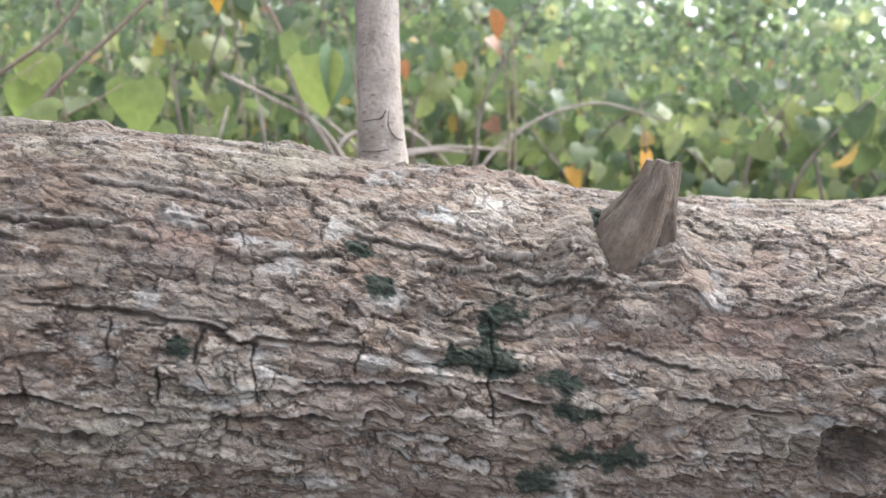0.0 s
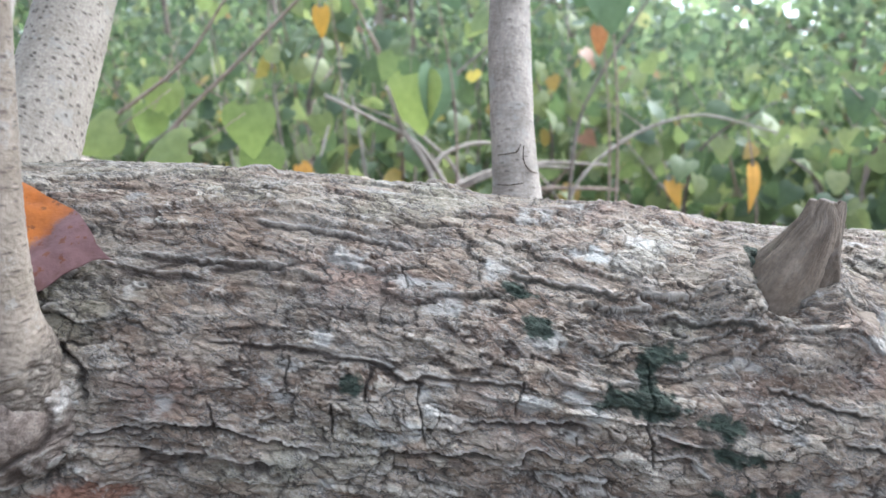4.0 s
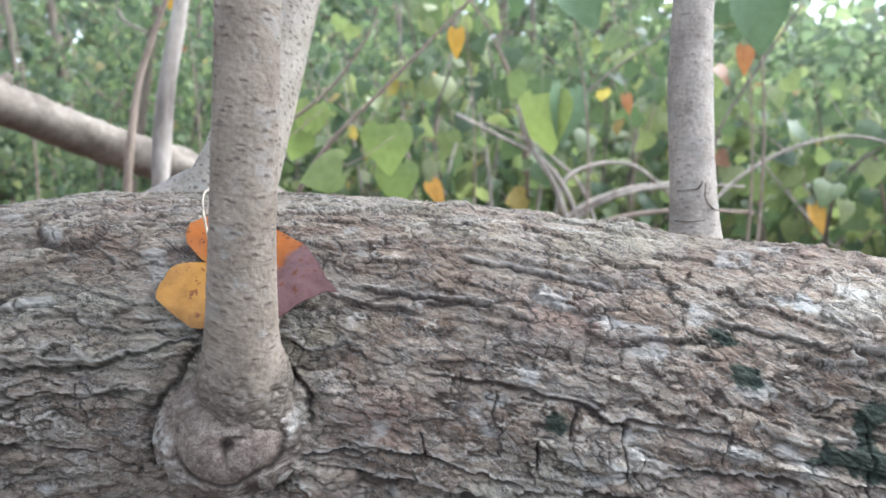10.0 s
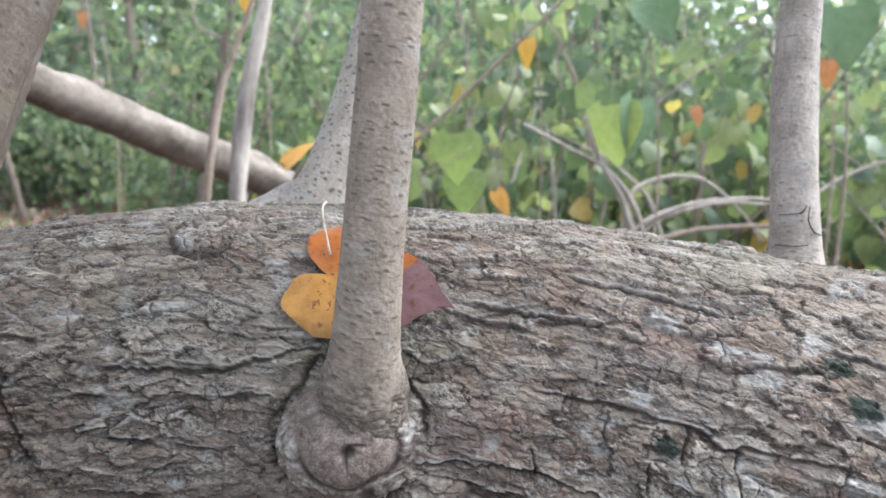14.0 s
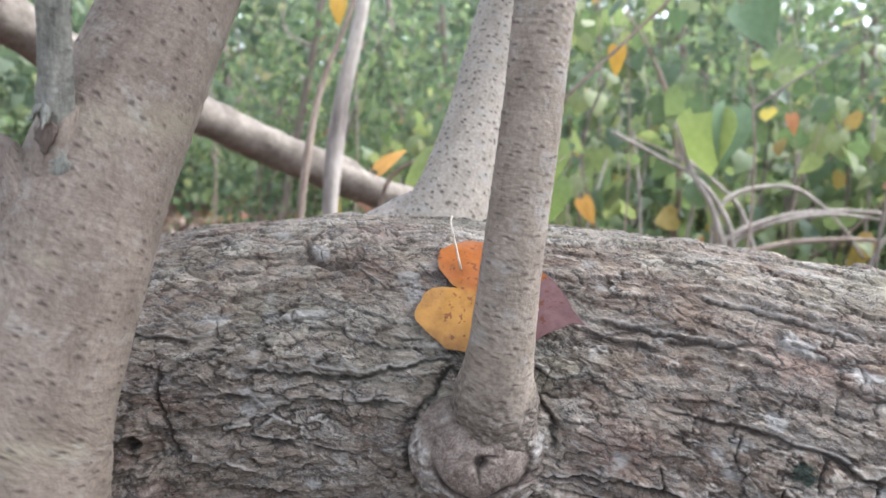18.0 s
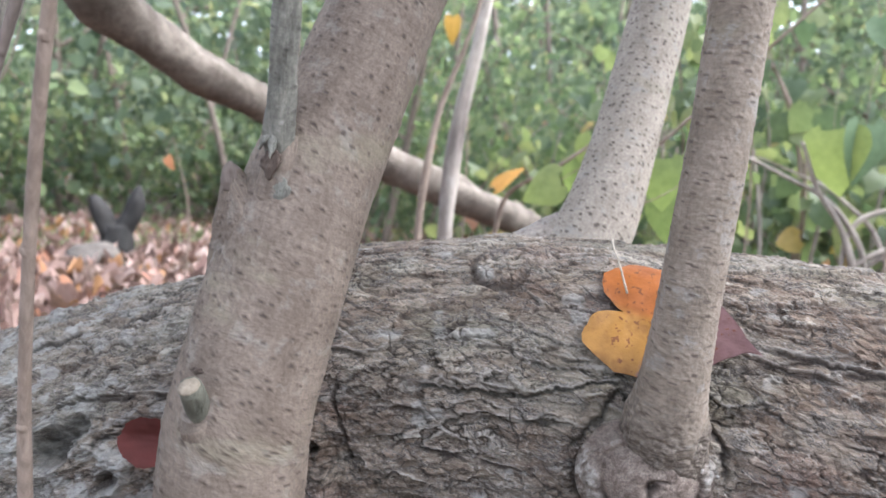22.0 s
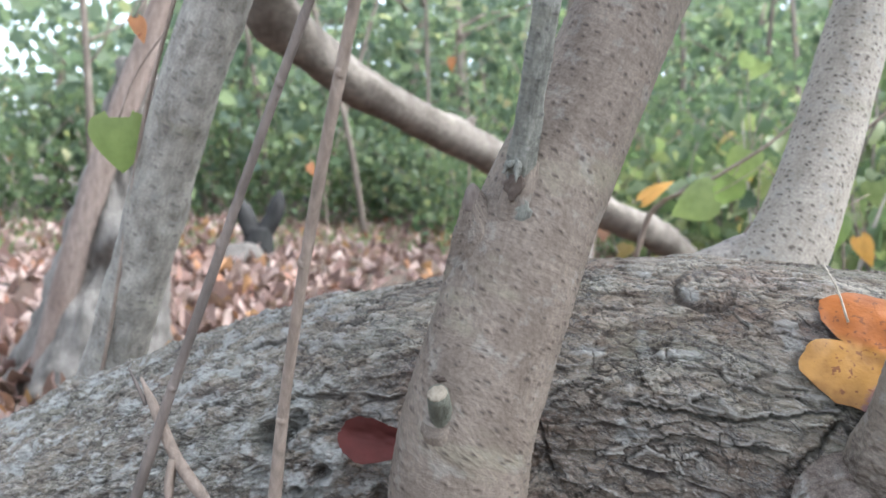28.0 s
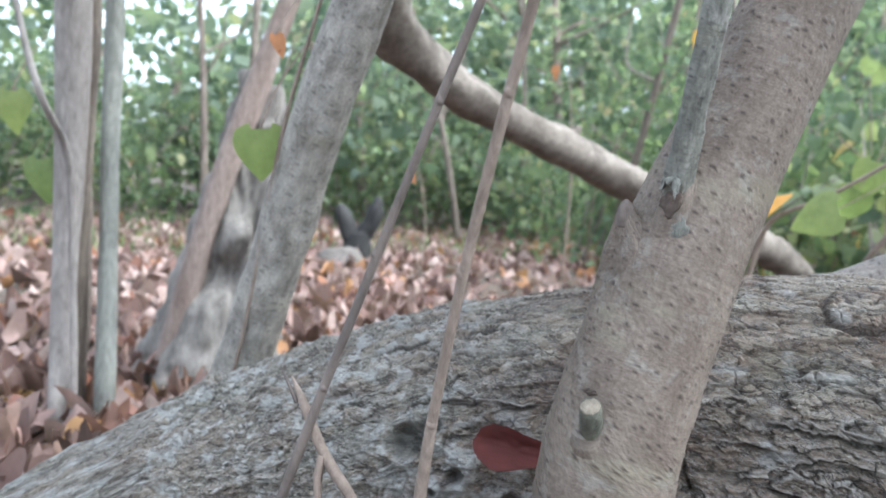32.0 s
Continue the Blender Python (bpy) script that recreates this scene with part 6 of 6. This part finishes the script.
# ---- woodland beyond ----
for k in range(26):
    az = radians(-14 + 3.1 * k)
    r = RNG.uniform(15, 20)
    hgt = RNG.uniform(4.2, 6.2) * (0.62 if az < radians(-3) else 1.0)
    tree = tagged(empty("tree", (-math.sin(az) * r, math.cos(az) * r, 0)), "tall hazy tree at the back of the wood", "tree", "woodland trees")
    child("trunk", limb_mesh("trunk", [[(0, 0, -0.1, 0.12), (0.1, 0.05, hgt * 0.5, 0.09), (0.2, 0.1, hgt, 0.02)]], FAR_BARK, 8, 10, 0.15), tree)
    cl = np.concatenate([RNG.normal(size=(1, 3)) * (1.1, 1.1, 0.0) + (0, 0, RNG.uniform(0.3, hgt)) + RNG.normal(size=(34, 3)) * RNG.uniform(0.3, 0.6) for _ in range(30)])
    n = len(cl)
    child("crown", scatter_mesh("crown", [scatter(HEART_FAR, cl, spread(n, 500 + k), spread(n, 600 + k) + (0, 0, 0.5), RNG.uniform(0.16, 0.34, n))], HAZED_LEAF), tree)
for k in range(16):
    az = radians(4 + 4.6 * k + RNG.uniform(-2, 2))
    r = RNG.uniform(5.5, 9.5)
    t_ = tagged(empty("sapling", (-math.sin(az) * r, math.cos(az) * r, 0)), "thin dark stem standing in the wood", "sapling", "stems in the wood")
    tip = RNG.normal(size=2) * 0.35
    child("stem", limb_mesh("stem", [[(0, 0, -0.05, 0.035), (tip[0] * 0.3 + 0.05, tip[1] * 0.3, 1.0, 0.03), (tip[0], tip[1], 2.9, 0.018)]], SAPLING_DARK, 8, 24, 0.15), t_)
    for q in range(2):
        z0, e = RNG.uniform(0.8, 1.6), RNG.normal(size=2) * 0.4
        child("side_twig", limb_mesh("side_twig", [[(tip[0] * z0 / 2.9, tip[1] * z0 / 2.9, z0, 0.012), (e[0] * 0.6, e[1] * 0.6, z0 + 0.25, 0.009), (e[0], e[1], z0 + 0.7, 0.004)]], SAPLING_DARK, 6, 12, 0.1), t_)
for k in range(34):
    az = radians(-62 + 5.0 * k)
    r = RNG.uniform(8.5, 14)
    hgt = RNG.uniform(1.7, 2.5) * r / 11 if az < radians(-2) else RNG.uniform(3.0, 4.8)
    hgt *= 0.6 if az > radians(62) else 1.0
    tree = tagged(empty("tree", (-math.sin(az) * r, math.cos(az) * r, 0)), "distant leafy woodland tree", "tree", "woodland trees")
    lean = RNG.normal(size=2) * 0.3
    child("trunk", limb_mesh("trunk", [[(0, 0, -0.1, 0.08), (lean[0] * 0.4, lean[1] * 0.4, hgt * 0.5, 0.06), (*lean, hgt, 0.02)]], FAR_BARK, 8, 10, 0.15), tree)
    for q in range(4):
        z0 = hgt * RNG.uniform(0.25, 0.8)
        e = RNG.normal(size=3) * (0.8, 0.8, 0.2)
        child("limb", limb_mesh("limb", [[(lean[0] * z0 / hgt, lean[1] * z0 / hgt, z0, 0.03), (e[0] * 0.5, e[1] * 0.5, z0 + 0.3, 0.02), (e[0], e[1], z0 + 0.5 + e[2], 0.008)]], FAR_BARK, 6, 8, 0.1), tree)
    cl = np.concatenate([RNG.normal(size=(1, 3)) * (1.0, 1.0, 0.0) + (0, 0, RNG.uniform(0.4, hgt)) + RNG.normal(size=(56, 3)) * RNG.uniform(0.2, 0.42) for _ in range(26)])
    n = len(cl)
    child("crown", scatter_mesh("crown", [scatter(HEART_FAR, cl, spread(n, 300 + k), spread(n, 400 + k) + (0, 0, 0.5), RNG.uniform(0.08, 0.19, n))], HAZED_LEAF), tree)

# ---- crowns of the near trees and shoots, above the walk: unseen, added to dim light from overhead ----
def crown(parent, mid, wide, tall, leaves, boughs, seed):
    """Boughs and leaves at the top of a stem; mid is the middle of the crown in the parent's space."""
    rng = np.random.default_rng(2000 + seed)
    foot = np.array(mid) - (0, 0, tall)
    spots = []
    for q in range(boughs):
        end = np.array(mid) + rng.normal(size=3) * (wide, wide, tall * 0.6)
        bend = foot + (end - foot) * (0.45, 0.45, 0.6) + rng.normal(size=3) * 0.05
        child("bough", limb_mesh("bough", [[(*foot, 0.016), (*bend, 0.011), (*end, 0.003)]], FAR_BARK, 6, 12, 0.1), parent)
        w = spline(np.array([foot, bend, end]), 40)[12:]
        pick = w[rng.integers(0, len(w), leaves // boughs)]
        spots.append(pick + rng.normal(size=pick.shape) * 0.13)
    pl = np.concatenate(spots)
    pl = pl[pl[:, 2] > 1.5]
    n = len(pl)
    child("crown", scatter_mesh("crown", [scatter(MID, pl, rng.normal(size=(n, 3)) * (0.8, 0.8, 0.3) + (0, 0, -0.6), rng.normal(size=(n, 3)) * 0.5 + (0, 0, 0.9), rng.uniform(0.07, 0.13, n))], LEAF), parent)


crown(fallen_tree, (-0.40, 0.52, 2.0), 0.40, 0.76, 420, 8, 1)
crown(fallen_tree, (-0.52, 1.02, 2.1), 0.38, 0.92, 400, 7, 2)
crown(fallen_tree, (-0.05, 0.92, 2.25), 0.36, 0.62, 420, 7, 3)
crown(fallen_tree, (-0.32, 0.34, 1.8), 0.28, 0.55, 220, 5, 4)
crown(grey_tree, (-0.75, 0.29, 2.2), 0.5, 0.82, 600, 9, 5)

# ---- low herbs beyond the litter ----
n = 9000
az = RNG.uniform(radians(15), radians(100), n)
rr = RNG.uniform(5.6, 9.0, n)
px = np.column_stack([-np.sin(az) * rr, np.cos(az) * rr])
blade = (np.array([(-0.06, 0, 0), (0.06, 0, 0), (0.05, 0.5, 0.02), (-0.05, 0.5, 0.02), (0.0, 1.0, 0.12), (0.0, 1.0, 0.12)]), np.array([(0, 1, 2, 3), (3, 2, 4, 5)]))
pl = np.column_stack([px, ground_height(px[:, 0], px[:, 1]) - 0.01])
herbs = new("grass", scatter_mesh("grass", [scatter(blade, pl, RNG.normal(size=(n, 3)) * (0.5, 0.5, 0) + (0, 0, 1), spread(n, 88), RNG.uniform(0.05, 0.17, n))], GRASS))
tagged(herbs, "low green grass and herbs at the edge of the litter", "grass", kind="stuff")

# ---- leaf litter ----
DRY = [heart(0.85, 0.15, -0.25, 0.9, 5), heart(0.8, -0.12, 0.35, -0.8, 5), heart(0.9, 0.2, 0.3, 1.2, 5)]
def crumpled(shape, seed):
    """A dry leaf's blade, buckled and with a torn, uneven margin."""
    v, f = shape
    v = v.copy()
    v[:, 2] += 0.10 * noise2(v[:, 0] * 4 + seed, v[:, 1] * 4, 110 + seed) + 0.05 * noise2(v[:, 0] * 9, v[:, 1] * 9, 120 + seed)
    v[:, 0] *= 1 + 0.22 * noise2(v[:, 1] * 7 + seed, np.sign(v[:, 0]) * 3.0, 130 + seed)
    return v, f


DRY_FULL = [heart(0.85, 0.12, -0.3, 0.9, 9), heart(0.8, -0.1, 0.4, -0.8, 9), heart(0.9, 0.15, 0.3, 1.2, 9)]
groups = []
for q, (n, x0, x1, y0, y1) in enumerate(((2600, -3.4, -0.9, -0.9, 2.2), (5200, -7.5, -1.4, 0.2, 6.5), (1100, -1.6, 1.7, 0.8, 2.8), (2600, -9.0, 5.0, -5.0, 6.0))):
    px = np.column_stack([RNG.uniform(x0, x1, n), RNG.uniform(y0, y1, n)])
    if q == 3:
        px = RNG.normal(size=(n, 2)) * (2.9, 2.3) + (-1.2, 0.2)
    pl = np.column_stack([px, ground_height(px[:, 0], px[:, 1]) + RNG.uniform(0.0, 0.05, n)])
    for i, shp in zip(np.array_split(np.arange(n), 3), DRY_FULL if q == 0 else DRY):
        m_ = len(i)
        groups.append(scatter(crumpled(shp, q) if q == 0 else shp, pl[i], spread(m_, 900 + q) * (1, 1, 0.35), spread(m_, 930 + q) * 0.8 + (0, 0, 0.9), RNG.uniform(0.05, 0.105, m_)))
litter = new("leaf_litter", scatter_mesh("leaf_litter", groups, LITTER))
tagged(litter, "dry brown and pinkish fallen leaves covering the ground", "leaf litter", kind="stuff")
WIDE = (-1, -0.8, -0.55, -0.28, 0, 0.28, 0.55, 0.8, 1)
DRY_MESHES = [mesh_from("dry_leaf", *crumpled(h, k), LITTER_ONE) for k, h in enumerate((heart(0.85, 0.1, -0.35, 0.9, 12, WIDE), heart(0.8, -0.1, 0.4, -0.9, 12, WIDE), heart(0.9, 0.12, 0.3, 1.3, 12, WIDE), heart(0.7, 0.3, -0.5, 0.6, 12, WIDE), heart(0.95, -0.2, 0.5, -0.5, 12, WIDE)))]
for k in range(150):
    x, y = RNG.uniform(-2.7, -1.45), RNG.uniform(-0.2, 1.0)
    ob = new("dry_leaf", DRY_MESHES[k % 5])
    ob.matrix_world = leaf_pose((x, y, float(ground_height(np.array(x), np.array(y))) + RNG.uniform(0.015, 0.06)), RNG.normal(size=3) * (1, 1, 0.15), RNG.normal(size=3) * 0.28 + (0, 0, 1), RNG.uniform(0.05, 0.095))
    tagged(ob, "curled dry brown leaf lying on the litter", "leaf", "large dry leaves")
